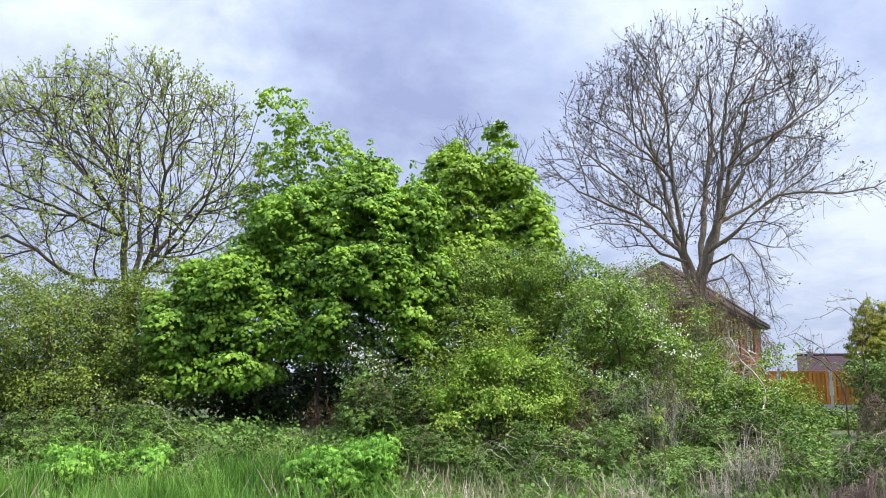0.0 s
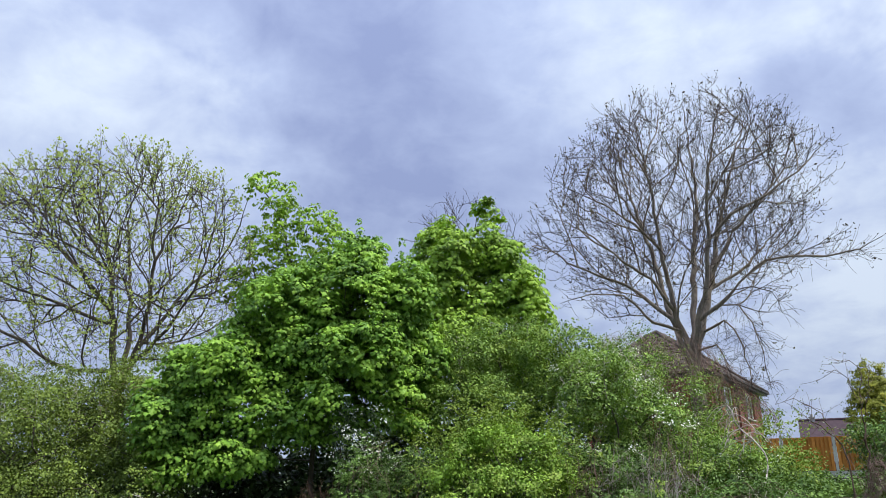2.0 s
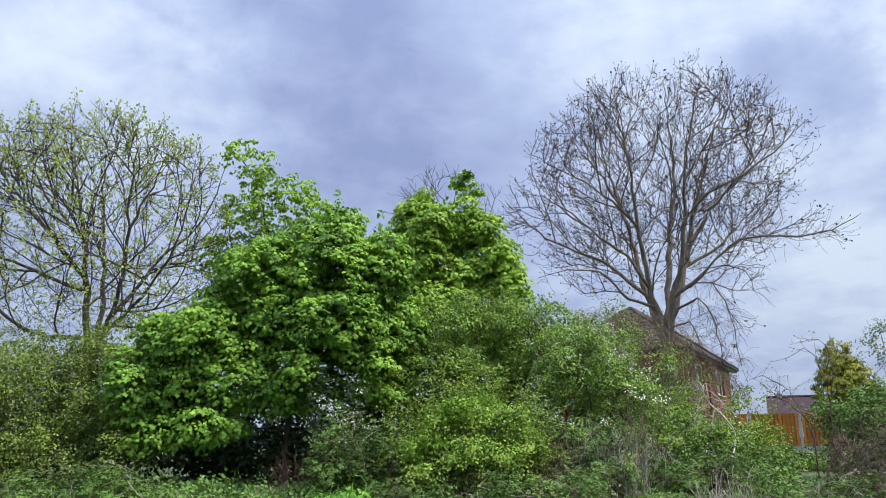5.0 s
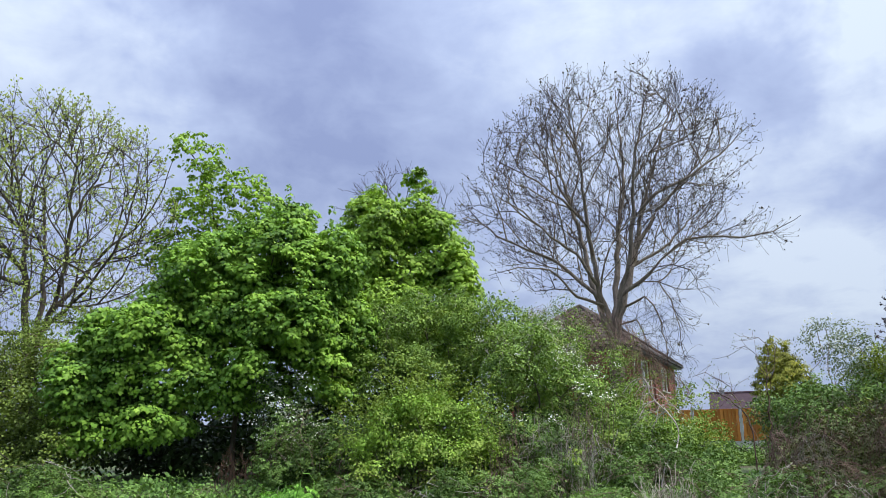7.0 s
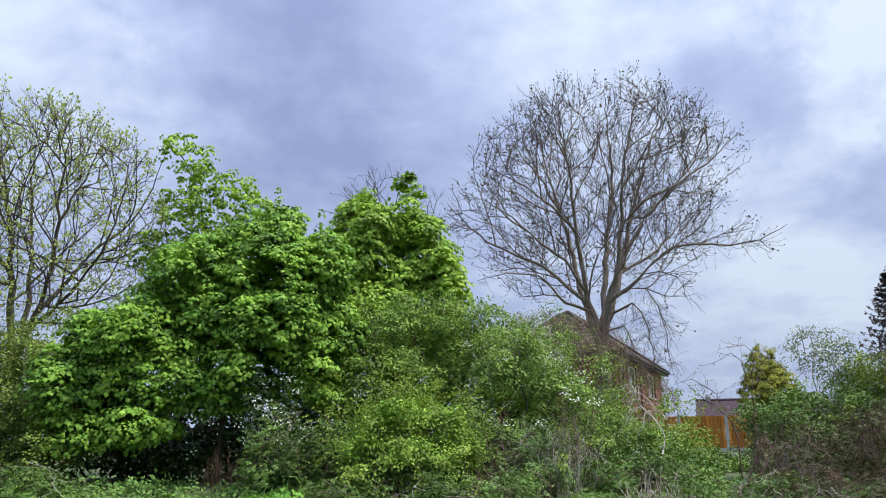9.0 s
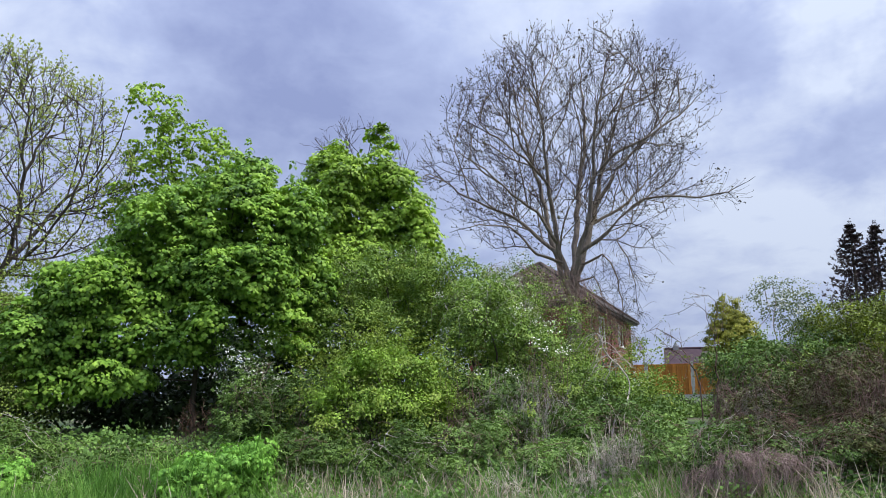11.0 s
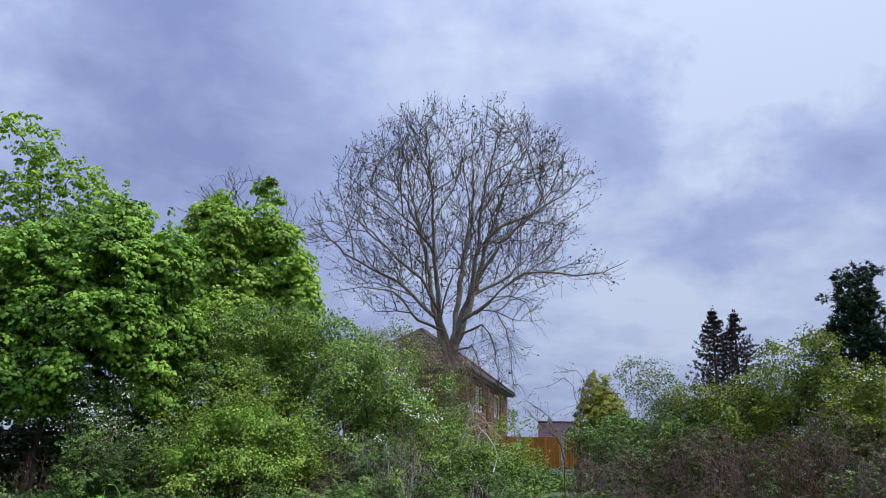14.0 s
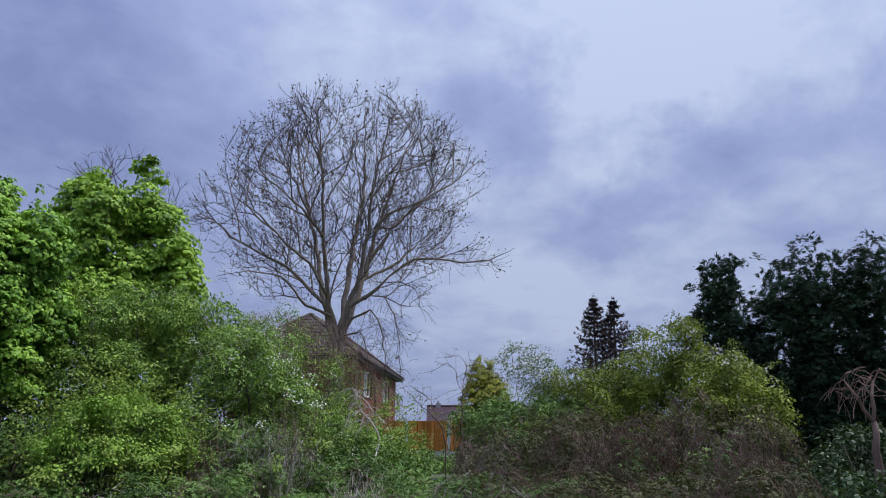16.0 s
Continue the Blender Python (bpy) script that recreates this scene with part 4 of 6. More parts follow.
leafy_tree("maple_sapling", "slender maple shoot with one tuft of leaves above the crown", (1.2, 17.2), 7.0,
           [(1.2, 17.2, 7.6, 0.28, 0.24, 0.22), (1.3, 17.2, 7.25, 0.25, 0.2, 0.15)], 16, 40, 0.16, LEAF_MAPLE, 0.085, MAPLE_LIME, 35, 0.9, 0.4, -2, 1.6, limbs=12, inner=0, rough=0)
leafy_tree("open_maple", "open-crowned maple with loose yellow-green leaf sprays", (-3.2, 17.4), 5.0,
           [(-4.2, 17.2, 8.15, 0.42, 0.5, 0.7), (-3.6, 17.2, 7.7, 0.55, 0.6, 0.8), (-2.9, 17.2, 7.3, 0.55, 0.6, 0.65), (-3.9, 17.2, 6.6, 0.8, 0.7, 0.8), (-3.0, 17.2, 6.3, 0.8, 0.7, 0.8), (-4.5, 17.2, 5.8, 0.6, 0.6, 0.7), (-3.4, 17.0, 5.3, 0.9, 0.6, 0.7), (-2.35, 17.1, 6.7, 0.5, 0.5, 0.6)],
           820, 20, 0.18, LEAF_MAPLE, 0.08, MAPLE_LIME, 45, 0.9, 0.45, -0.35, 2.4, inner=0, limbs=420, rough=5, apart=0.27)


def thin_tree():
    base = (0.8, 18.6, gz(0.8, 18.6) - 0.1)
    tree = thing("thin_bare_tree", base, "thin bare tree with pale spreading twigs", "tree")
    pts, par = limb_chain(base, [[(0.8, 18.6, 4.5), (0.4, 18.6, 6.3), (-0.1, 18.6, 7.6)], [(0.8, 18.6, 5.2), (1.2, 18.5, 6.8), (1.7, 18.5, 7.8)], [(0.8, 18.6, 5.8), (0.8, 18.7, 7.9)]], 0.25)
    r = np.random.default_rng(5)
    P, parent, tips = grow(pts, par, [(0.75, 18.6, 7.3, 1.5, 0.8, 1.1)], (0.8, 18.6, 5.6), r, (0.32, 0.3, 0.25), (1.4, 0.7, 0.4), step=0.14, clear=0.3)
    rad, kids = thickness(parent, 0.003)
    wood(tree, P, parent, rad, ASH_BARK, TWIG, 0.04, 0.012)


thin_tree()

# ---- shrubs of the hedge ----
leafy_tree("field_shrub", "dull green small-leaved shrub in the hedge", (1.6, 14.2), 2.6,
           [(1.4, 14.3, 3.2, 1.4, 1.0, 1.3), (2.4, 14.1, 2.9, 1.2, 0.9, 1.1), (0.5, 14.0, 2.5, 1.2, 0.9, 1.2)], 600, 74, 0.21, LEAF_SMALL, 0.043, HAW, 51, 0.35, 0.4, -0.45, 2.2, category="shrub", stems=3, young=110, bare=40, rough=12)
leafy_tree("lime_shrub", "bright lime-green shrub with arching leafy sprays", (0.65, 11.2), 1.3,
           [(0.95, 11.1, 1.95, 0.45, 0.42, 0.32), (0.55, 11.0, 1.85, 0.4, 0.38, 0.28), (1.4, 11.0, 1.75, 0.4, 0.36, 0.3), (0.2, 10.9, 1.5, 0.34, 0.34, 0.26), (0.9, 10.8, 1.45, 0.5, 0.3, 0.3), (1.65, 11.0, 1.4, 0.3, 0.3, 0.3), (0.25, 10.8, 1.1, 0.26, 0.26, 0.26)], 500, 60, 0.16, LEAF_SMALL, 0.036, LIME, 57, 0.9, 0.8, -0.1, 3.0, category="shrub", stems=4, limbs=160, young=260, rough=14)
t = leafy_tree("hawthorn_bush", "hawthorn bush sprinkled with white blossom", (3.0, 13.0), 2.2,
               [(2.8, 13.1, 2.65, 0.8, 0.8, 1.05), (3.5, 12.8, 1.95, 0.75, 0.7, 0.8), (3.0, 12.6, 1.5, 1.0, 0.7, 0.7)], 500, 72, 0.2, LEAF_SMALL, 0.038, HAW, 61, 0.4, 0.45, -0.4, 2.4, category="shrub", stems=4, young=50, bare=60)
blossom(*t, 80, 24, 0.15, 0.027)
t = leafy_tree("hawthorn_bush", "low hawthorn bush with scattered white blossom", (4.3, 12.6), 1.5,
               [(4.3, 12.6, 1.5, 0.75, 0.7, 0.62), (4.9, 12.4, 1.3, 0.7, 0.6, 0.55)], 400, 68, 0.22, LEAF_SMALL, 0.038, HAW, 67, 0.4, 0.35, -0.5, 2.4, category="shrub", stems=4, young=40, bare=40)
blossom(*t, 34, 20, 0.14, 0.027)
t = leafy_tree("hawthorn_bush", "loose open hawthorn bush with pale young leaves before the house", (4.2, 14.6), 2.4,
               [(3.35, 14.6, 3.35, 0.5, 0.5, 0.75), (3.95, 14.6, 3.2, 0.5, 0.5, 0.8), (4.55, 14.6, 2.75, 0.5, 0.5, 0.75), (5.05, 14.5, 2.1, 0.5, 0.5, 0.6)], 170, 40, 0.2, LEAF_SMALL, 0.038, HAW, 63, 0.8, 0.4, -0.3, 2.4, category="shrub", stems=4, limbs=420, inner=0, young=30, bare=90)
blossom(*t, 16, 14, 0.13, 0.027)
leafy_tree("elder_shrub", "small fresh green shrub in front of the fence", (5.6, 12.9), 1.7,
           [(5.7, 12.9, 2.05, 0.3, 0.3, 0.42), (5.9, 12.8, 1.6, 0.38, 0.3, 0.45), (5.3, 12.5, 1.3, 0.6, 0.45, 0.5)], 200, 32, 0.15, LEAF_SMALL, 0.036, YOUNG, 71, 0.6, 0.3, -0.4, 2.4, category="shrub", stems=3, limbs=120)
leafy_tree("dark_shrub", "dark green shrub at the foot of the hedge", (4.4, 11.6), 1.0,
           [(4.2, 11.5, 1.0, 0.7, 0.5, 0.5), (5.0, 11.4, 0.9, 0.7, 0.5, 0.45)], 280, 76, 0.22, LEAF_SMALL, 0.055, BRAMBLE, 73, 0.4, 0.35, -0.7, 2.0, category="shrub", stems=3, limbs=100)
for k, (fx, fy, lob) in enumerate((
        (-6.6, 12.6, [(-6.6, 12.6, 2.1, 1.3, 1.0, 1.1), (-7.4, 12.2, 1.6, 1.2, 0.9, 0.9), (-6.2, 12.0, 1.3, 1.0, 0.7, 0.7)]),
        (-4.9, 13.2, [(-5.2, 13.2, 2.1, 1.1, 0.9, 1.1), (-4.6, 12.8, 1.5, 0.8, 0.7, 0.8)]),
        (-8.8, 12.0, [(-8.8, 12.0, 2.1, 1.3, 1.0, 1.1), (-9.8, 11.6, 1.7, 1.3, 1.0, 1.0)]),
        (-7.0, 13.8, [(-7.4, 13.8, 2.7, 1.6, 0.8, 1.0), (-5.6, 14.0, 2.8, 1.3, 0.8, 1.0)]))):
    leafy_tree("hedge_shrub", "soft olive-green hedge shrub full of fine bare twigs", (fx, fy), 1.8, lob, 560, 50, 0.22, LEAF_SMALL, 0.038, HEDGE, 81 + k, 0.6, 0.3, -0.5, 2.2, category="shrub", stems=5, limbs=420, young=(60, 40, 30, 10)[k], bare=24)
leafy_tree("twiggy_shrub", "half-bare brown twiggy shrub in front of the house", (4.8, 15.8), 2.4,
           [(3.9, 15.4, 3.0, 1.0, 0.8, 1.1), (4.7, 15.6, 2.95, 1.0, 0.8, 1.15), (5.5, 16.0, 2.6, 0.9, 0.8, 1.05), (6.3, 16.4, 2.1, 0.8, 0.7, 0.9)], 240, 18, 0.24, LEAF_SMALL, 0.036, HEDGE, 76, 0.9, 0.3, -0.4, 2.2, category="shrub", stems=6, limbs=1300, inner=0, bark=BROWN_TWIG, bare=900, rough=0)
# darker bramble green here puts the shade at the hedge foot into the colour
leafy_tree("hedge_bush", "ragged mid-green bush filling the foot of the hedge", (-0.3, 11.9), 1.2,
           [(-0.5, 11.9, 1.2, 0.8, 0.5, 0.6), (1.9, 11.8, 1.3, 0.8, 0.5, 0.7), (2.7, 11.5, 1.0, 0.7, 0.5, 0.6)], 480, 70, 0.22, LEAF_SMALL, 0.045, BRAMBLE, 77, 0.5, 0.4, -0.4, 2.2, category="shrub", stems=4, limbs=200, young=40, bare=30)
leafy_tree("fence_shrub", "low leafy green shrub growing in front of the board fence", (6.9, 15.2), 1.4,
           [(6.7, 14.6, 1.05, 0.8, 0.5, 0.36), (7.6, 15.2, 1.02, 0.9, 0.5, 0.36), (8.6, 15.0, 1.1, 0.8, 0.5, 0.4), (6.0, 13.4, 1.0, 0.6, 0.4, 0.33)], 330, 60, 0.2, LEAF_SMALL, 0.045, BRAMBLE, 72, 0.6, 0.3, -0.6, 2.4, category="shrub", stems=3, limbs=120, young=40)
# leaves coloured nearly black to stand for the deep shade under the maple
t = leafy_tree("blossom_bush", "bush with white blossom under the maple, shade put into its leaf colour", (-1.3, 12.4), 1.6,
               [(-1.3, 12.2, 2.0, 0.55, 0.35, 0.6), (-1.0, 12.2, 1.6, 0.4, 0.3, 0.5)], 60, 16, 0.2, LEAF_SMALL, 0.05, SHADE_LEAF, 91, 0.9, 0.3, -1, 2.0, category="shrub", stems=3, limbs=120, inner=0, spires=1)
blossom(*t, 60, 16, 0.15, 0.026)

leafy_tree("hawthorn_bush", "dense green hawthorn bush beside the fence", (7.4, 12.0), 1.6,
           [(7.3, 12.1, 1.7, 0.9, 0.7, 0.7), (8.3, 11.7, 1.8, 1.0, 0.7, 0.7), (7.1, 11.4, 1.2, 0.7, 0.6, 0.6)], 440, 76, 0.22, LEAF_SMALL, 0.042, BRAMBLE, 69, 0.4, 0.35, -0.7, 2.0, category="shrub", stems=4, young=24, bare=14)

# ---- right hand side ----
leafy_tree("golden_conifer", "ivy-covered golden conifer with a blunt top", (11.9, 20.8), 3.5,
           [(11.85, 20.9, 3.45, 0.5, 0.45, 0.85), (11.95, 20.8, 2.7, 0.85, 0.7, 1.05), (12.1, 20.7, 1.9, 0.95, 0.8, 1.0)], 620, 60, 0.13, LEAF_SMALL, 0.052, GOLD, 95, 0.4, 1.3, -1.2, 2.5, limbs=100, inner=0.4, rough=0, flat=1.0)
t = leafy_tree("pale_willow_shrub", "airy pale grey-green shrub with upright sprays and white blossom", (8.4, 12.6), 2.6,
           [(8.1, 12.7, 3.15, 0.3, 0.35, 0.5), (8.45, 12.5, 2.75, 0.45, 0.45, 0.6), (8.75, 12.3, 2.4, 0.45, 0.4, 0.5)], 260, 26, 0.15, LEAF_SMALL, 0.034, PALE, 97, 0.9, 0.1, -0.9, 2.6, category="shrub", stems=4, limbs=320, bark=ASH_BARK, inner=0)
blossom(*t, 60, 12, 0.14, 0.026)
leafy_tree("olive_shrub", "large rounded olive-green shrub above the brambles", (9.7, 11.6), 2.4,
           [(9.5, 11.8, 2.35, 1.1, 0.9, 0.95), (10.2, 11.1, 2.65, 1.0, 0.9, 0.95), (8.9, 11.9, 1.8, 0.8, 0.7, 0.7), (9.3, 11.0, 1.7, 1.0, 0.7, 0.6)], 660, 84, 0.22, LEAF_SMALL, 0.037, OLIVE, 101, 0.35, 0.35, -0.6, 1.8, category="shrub", stems=4, bare=30, young=26)
t = leafy_tree("overgrown_hawthorn", "overgrown hawthorn with a few white flowers", (10.4, 9.7), 2.4,
               [(10.4, 10.1, 2.65, 0.9, 0.9, 0.95), (10.4, 9.5, 2.1, 0.7, 0.7, 1.1), (9.8, 9.5, 1.7, 0.8, 0.7, 0.8), (10.3, 8.95, 1.95, 0.6, 0.6, 0.8)], 600, 70, 0.22, LEAF_SMALL, 0.042, OLIVE, 103, 0.4, 0.35, -0.6, 1.8, category="shrub", stems=4, young=20, bare=90)
blossom(*t, 60, 14, 0.13, 0.028)
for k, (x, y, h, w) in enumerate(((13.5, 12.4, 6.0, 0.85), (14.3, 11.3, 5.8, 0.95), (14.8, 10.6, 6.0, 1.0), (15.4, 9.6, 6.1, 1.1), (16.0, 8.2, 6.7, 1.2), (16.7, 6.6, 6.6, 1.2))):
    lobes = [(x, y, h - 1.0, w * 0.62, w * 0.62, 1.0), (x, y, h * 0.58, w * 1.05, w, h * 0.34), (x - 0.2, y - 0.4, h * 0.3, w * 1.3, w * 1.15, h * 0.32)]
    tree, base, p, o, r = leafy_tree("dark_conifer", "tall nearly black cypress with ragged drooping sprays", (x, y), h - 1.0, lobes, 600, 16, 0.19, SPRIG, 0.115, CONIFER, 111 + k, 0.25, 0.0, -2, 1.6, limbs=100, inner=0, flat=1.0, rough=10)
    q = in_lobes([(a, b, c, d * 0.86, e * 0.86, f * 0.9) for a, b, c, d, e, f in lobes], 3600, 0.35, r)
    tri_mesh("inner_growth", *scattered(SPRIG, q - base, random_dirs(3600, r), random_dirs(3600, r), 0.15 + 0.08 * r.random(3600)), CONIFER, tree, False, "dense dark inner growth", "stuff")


def spruce(x, y, top, wide, seed):
    r = np.random.default_rng(seed)
    z = gz(x, y) - 0.1
    tree = thing("spruce", (x, y, z), "dark purple-brown spruce with upswept branches", "tree", "pair of spruces")
    P, par = [np.array([x, y, z])], [-1]
    m = int((top - z) / 0.2)
    for k in range(1, m + 1):
        P.append(np.array([x, y, z + (top - z) * k / m]))
        par.append(k - 1)
    n0 = len(P)
    for k in range(3, m):
        h = 1 - k / m
        for a in range(9):
            ang, long = r.random() * 6.28, (0.05 + 0.36 * wide * (top - z) * h) * (0.6 + 0.55 * r.random())
            q, prev = P[k].copy(), k
            for j in range(4):
                q = q + np.array([math.cos(ang), math.sin(ang), -0.25 + 0.22 * j]) * long / 4
                P.append(q)
                par.append(prev)
                prev = len(P) - 1
    P, par = np.array(P), np.array(par)
    rad, kids = thickness(par, 0.008)
    wood(tree, P, par, rad, DARK_BARK, DARK_BARK, 0.04, 0.012)
    at = np.concatenate([np.repeat(np.arange(n0, len(P)), 8), np.repeat(np.arange(m - 6, m + 1), 8)])
    way = unit(P[at] - P[par[at]]) + r.normal(size=(len(at), 3)) * 0.6 + np.array([0, 0, 0.25])
    v, f = scattered(SPRIG, P[at] - np.array([x, y, z]) + r.normal(size=(len(at), 3)) * 0.04, way, random_dirs(len(at), r), 0.07 + 0.08 * r.random(len(at)))
    tri_mesh("crown", v, f, SPRUCE, tree)


spruce(22.0, 28.4, 8.4, 1.25, 5)
spruce(22.85, 28.0, 8.3, 1.25, 6)


# ---- houses and fence ----
def brick_material():
    m, nt, bsdf, out = node_material("red_brick_wall")
    tc = nt.nodes.new("ShaderNodeTexCoord")
    sep, com = nt.nodes.new("ShaderNodeSeparateXYZ"), nt.nodes.new("ShaderNodeCombineXYZ")
    nt.links.new(tc.outputs["Object"], sep.inputs[0])
    both = nt.nodes.new("ShaderNodeMath")
    nt.links.new(sep.outputs[0], both.inputs[0])
    nt.links.new(sep.outputs[1], both.inputs[1])
    nt.links.new(both.outputs[0], com.inputs[0])
    nt.links.new(sep.outputs[2], com.inputs[1])
    b = nt.nodes.new("ShaderNodeTexBrick")
    nt.links.new(com.outputs[0], b.inputs["Vector"])
    b.inputs["Color1"].default_value, b.inputs["Color2"].default_value = (0.29, 0.062, 0.038, 1), (0.18, 0.045, 0.031, 1)
    b.inputs["Mortar"].default_value = (0.13, 0.085, 0.07, 1)
    b.inputs["Scale"].default_value, b.inputs["Mortar Size"].default_value = 1.0, 0.008
    b.inputs["Brick Width"].default_value, b.inputs["Row Height"].default_value = 0.225, 0.075
    col = mixed(nt, b.outputs["Color"], ramp_of(nt, noise_of(nt, 1.5, 4.0), [(0.3, (0.7, 0.7, 0.7)), (0.7, (1.1, 1.05, 1.0))]), 1.0, "MULTIPLY")
    nt.links.new(col, bsdf.inputs["Base Color"])
    bsdf.inputs["Roughness"].default_value = 0.9
    bumped(nt, bsdf, b.outputs["Fac"], -0.4, 0.01)
    return m


BRICK = brick_material()
TILE = plain_material("grey_brown_roof_tile", (0.055, 0.042, 0.038), (0.12, 0.095, 0.085), 9.0, 0.9, 0.3, each=0.4)
FAR_TILE = plain_material("purple_brown_roof_tile", (0.05, 0.032, 0.04), (0.08, 0.052, 0.06), 3.0, 0.9, 0.3, each=0.2)
FASCIA = plain_material("dark_stained_fascia", (0.018, 0.015, 0.014), (0.035, 0.03, 0.027), 8.0, 0.6, 0.1)
UPVC = plain_material("white_window_frame", (0.72, 0.72, 0.70), (0.80, 0.80, 0.79), 5.0, 0.4, 0.0)
PIPE = plain_material("dark_red_downpipe", (0.16, 0.035, 0.03), (0.2, 0.05, 0.04), 6.0, 0.5, 0.0)
LEADEN = plain_material("grey_chimney_pot", (0.30, 0.29, 0.28), (0.42, 0.41, 0.40), 6.0, 0.8, 0.1)
WOOD = plain_material("orange_stained_board", (0.54, 0.20, 0.042), (0.76, 0.33, 0.08), 6.0, 0.75, 0.3, (6, 6, 0.6), each=0.5)
CONCRETE = plain_material("grey_concrete", (0.36, 0.35, 0.33), (0.52, 0.51, 0.48), 18.0, 0.9, 0.3)
CURTAIN = plain_material("white_net_curtain", (0.62, 0.63, 0.64), (0.78, 0.79, 0.80), 12.0, 0.95, 0.2, (8, 8, 0.4))


def glass_material():
    m, nt, bsdf, out = node_material("window_glass")
    bsdf.inputs["Base Color"].default_value = (0.9, 0.95, 0.95, 1)
    bsdf.inputs["Roughness"].default_value, bsdf.inputs["Transmission Weight"].default_value, bsdf.inputs["IOR"].default_value = 0.03, 1.0, 1.45
    nt.links.new(mixed(nt, (0.88, 0.93, 0.94), (0.97, 0.98, 0.98), noise_of(nt, 3.0)), bsdf.inputs["Base Color"])
    return m


GLASS = glass_material()


def boxes(*spans):
    """One bmesh of upright blocks, each from (x0, y0, z0) to (x1, y1, z1), with softened edges."""
    bm = bmesh.new()
    for a, b in spans:
        a, b = Vector(a), Vector(b)
        m = Matrix.Translation((a + b) / 2) @ Matrix.Diagonal((*(b - a), 1))
        bmesh.ops.create_cube(bm, size=1.0, matrix=m)
    return bm


def sheet(points, thick):
    """A flat slab with a given outline, thickened downwards along its normal."""
    bm = bmesh.new()
    f = bm.faces.new([bm.verts.new(p) for p in points])
    f.normal_update()
    nrm = f.normal.copy()
    if nrm.z < 0:
        nrm = -nrm
    made = bmesh.ops.extrude_face_region(bm, geom=[f])
    for v in made["geom"]:
        if isinstance(v, bmesh.types.BMVert):
            v.co -= nrm * thick
    bmesh.ops.recalc_face_normals(bm, faces=bm.faces[:])
    return bm


def pierced_wall(length, height, openings, thick=0.28):
    """One wall along x, with openings (x0, x1, z0, z1) going through it."""
    xs = sorted({0.0, length, *(v for o in openings for v in o[:2])})
    zs = sorted({0.0, height, *(v for o in openings for v in o[2:])})
    bm = bmesh.new()
    grid = {(x, z): bm.verts.new((x, 0, z)) for x in xs for z in zs}
    for x0, x1 in zip(xs[:-1], xs[1:]):
        for z0, z1 in zip(zs[:-1], zs[1:]):
            mx, mz = (x0 + x1) / 2, (z0 + z1) / 2
            if not any(o[0] < mx < o[1] and o[2] < mz < o[3] for o in openings):
                bm.faces.new([grid[x0, z0], grid[x1, z0], grid[x1, z1], grid[x0, z1]])
    made = bmesh.ops.extrude_face_region(bm, geom=bm.faces[:])
    bmesh.ops.translate(bm, verts=[v for v in made["geom"] if isinstance(v, bmesh.types.BMVert)], vec=(0, thick, 0))
    bmesh.ops.delete(bm, geom=[v for v in bm.verts if not v.link_faces], context="VERTS")
    bmesh.ops.recalc_face_normals(bm, faces=bm.faces[:])
    return bm


def window_in(house, x0, x1, z0, z1):
    win = new("window")
    win.parent = house
    win.location = (x0, 0.09, z0)
    w, h = x1 - x0, z1 - z0
    b = 0.06
    part("frame", boxes(((0, 0, 0), (w, 0.07, b)), ((0, 0, h - b), (w, 0.07, h)), ((0, 0, b), (b, 0.07, h - b)), ((w - b, 0, b), (w, 0.07, h - b)), ((w * 0.55, 0.005, b), (w * 0.55 + 0.05, 0.065, h - b))), UPVC, win)
    for a, c in ((b, w * 0.55), (w * 0.55 + 0.05, w - b)):
        p = part("pane", boxes(((a, 0.025, b), (c, 0.035, h - b))), GLASS, win)
        p.visible_shadow = False
    part("sill", boxes(((-0.05, -0.14, -0.06), (w + 0.05, 0.06, -0.002))), CONCRETE, win)
    part("curtain", boxes(((b, 0.12, b), (w - b, 0.13, h - b))), CURTAIN, win)


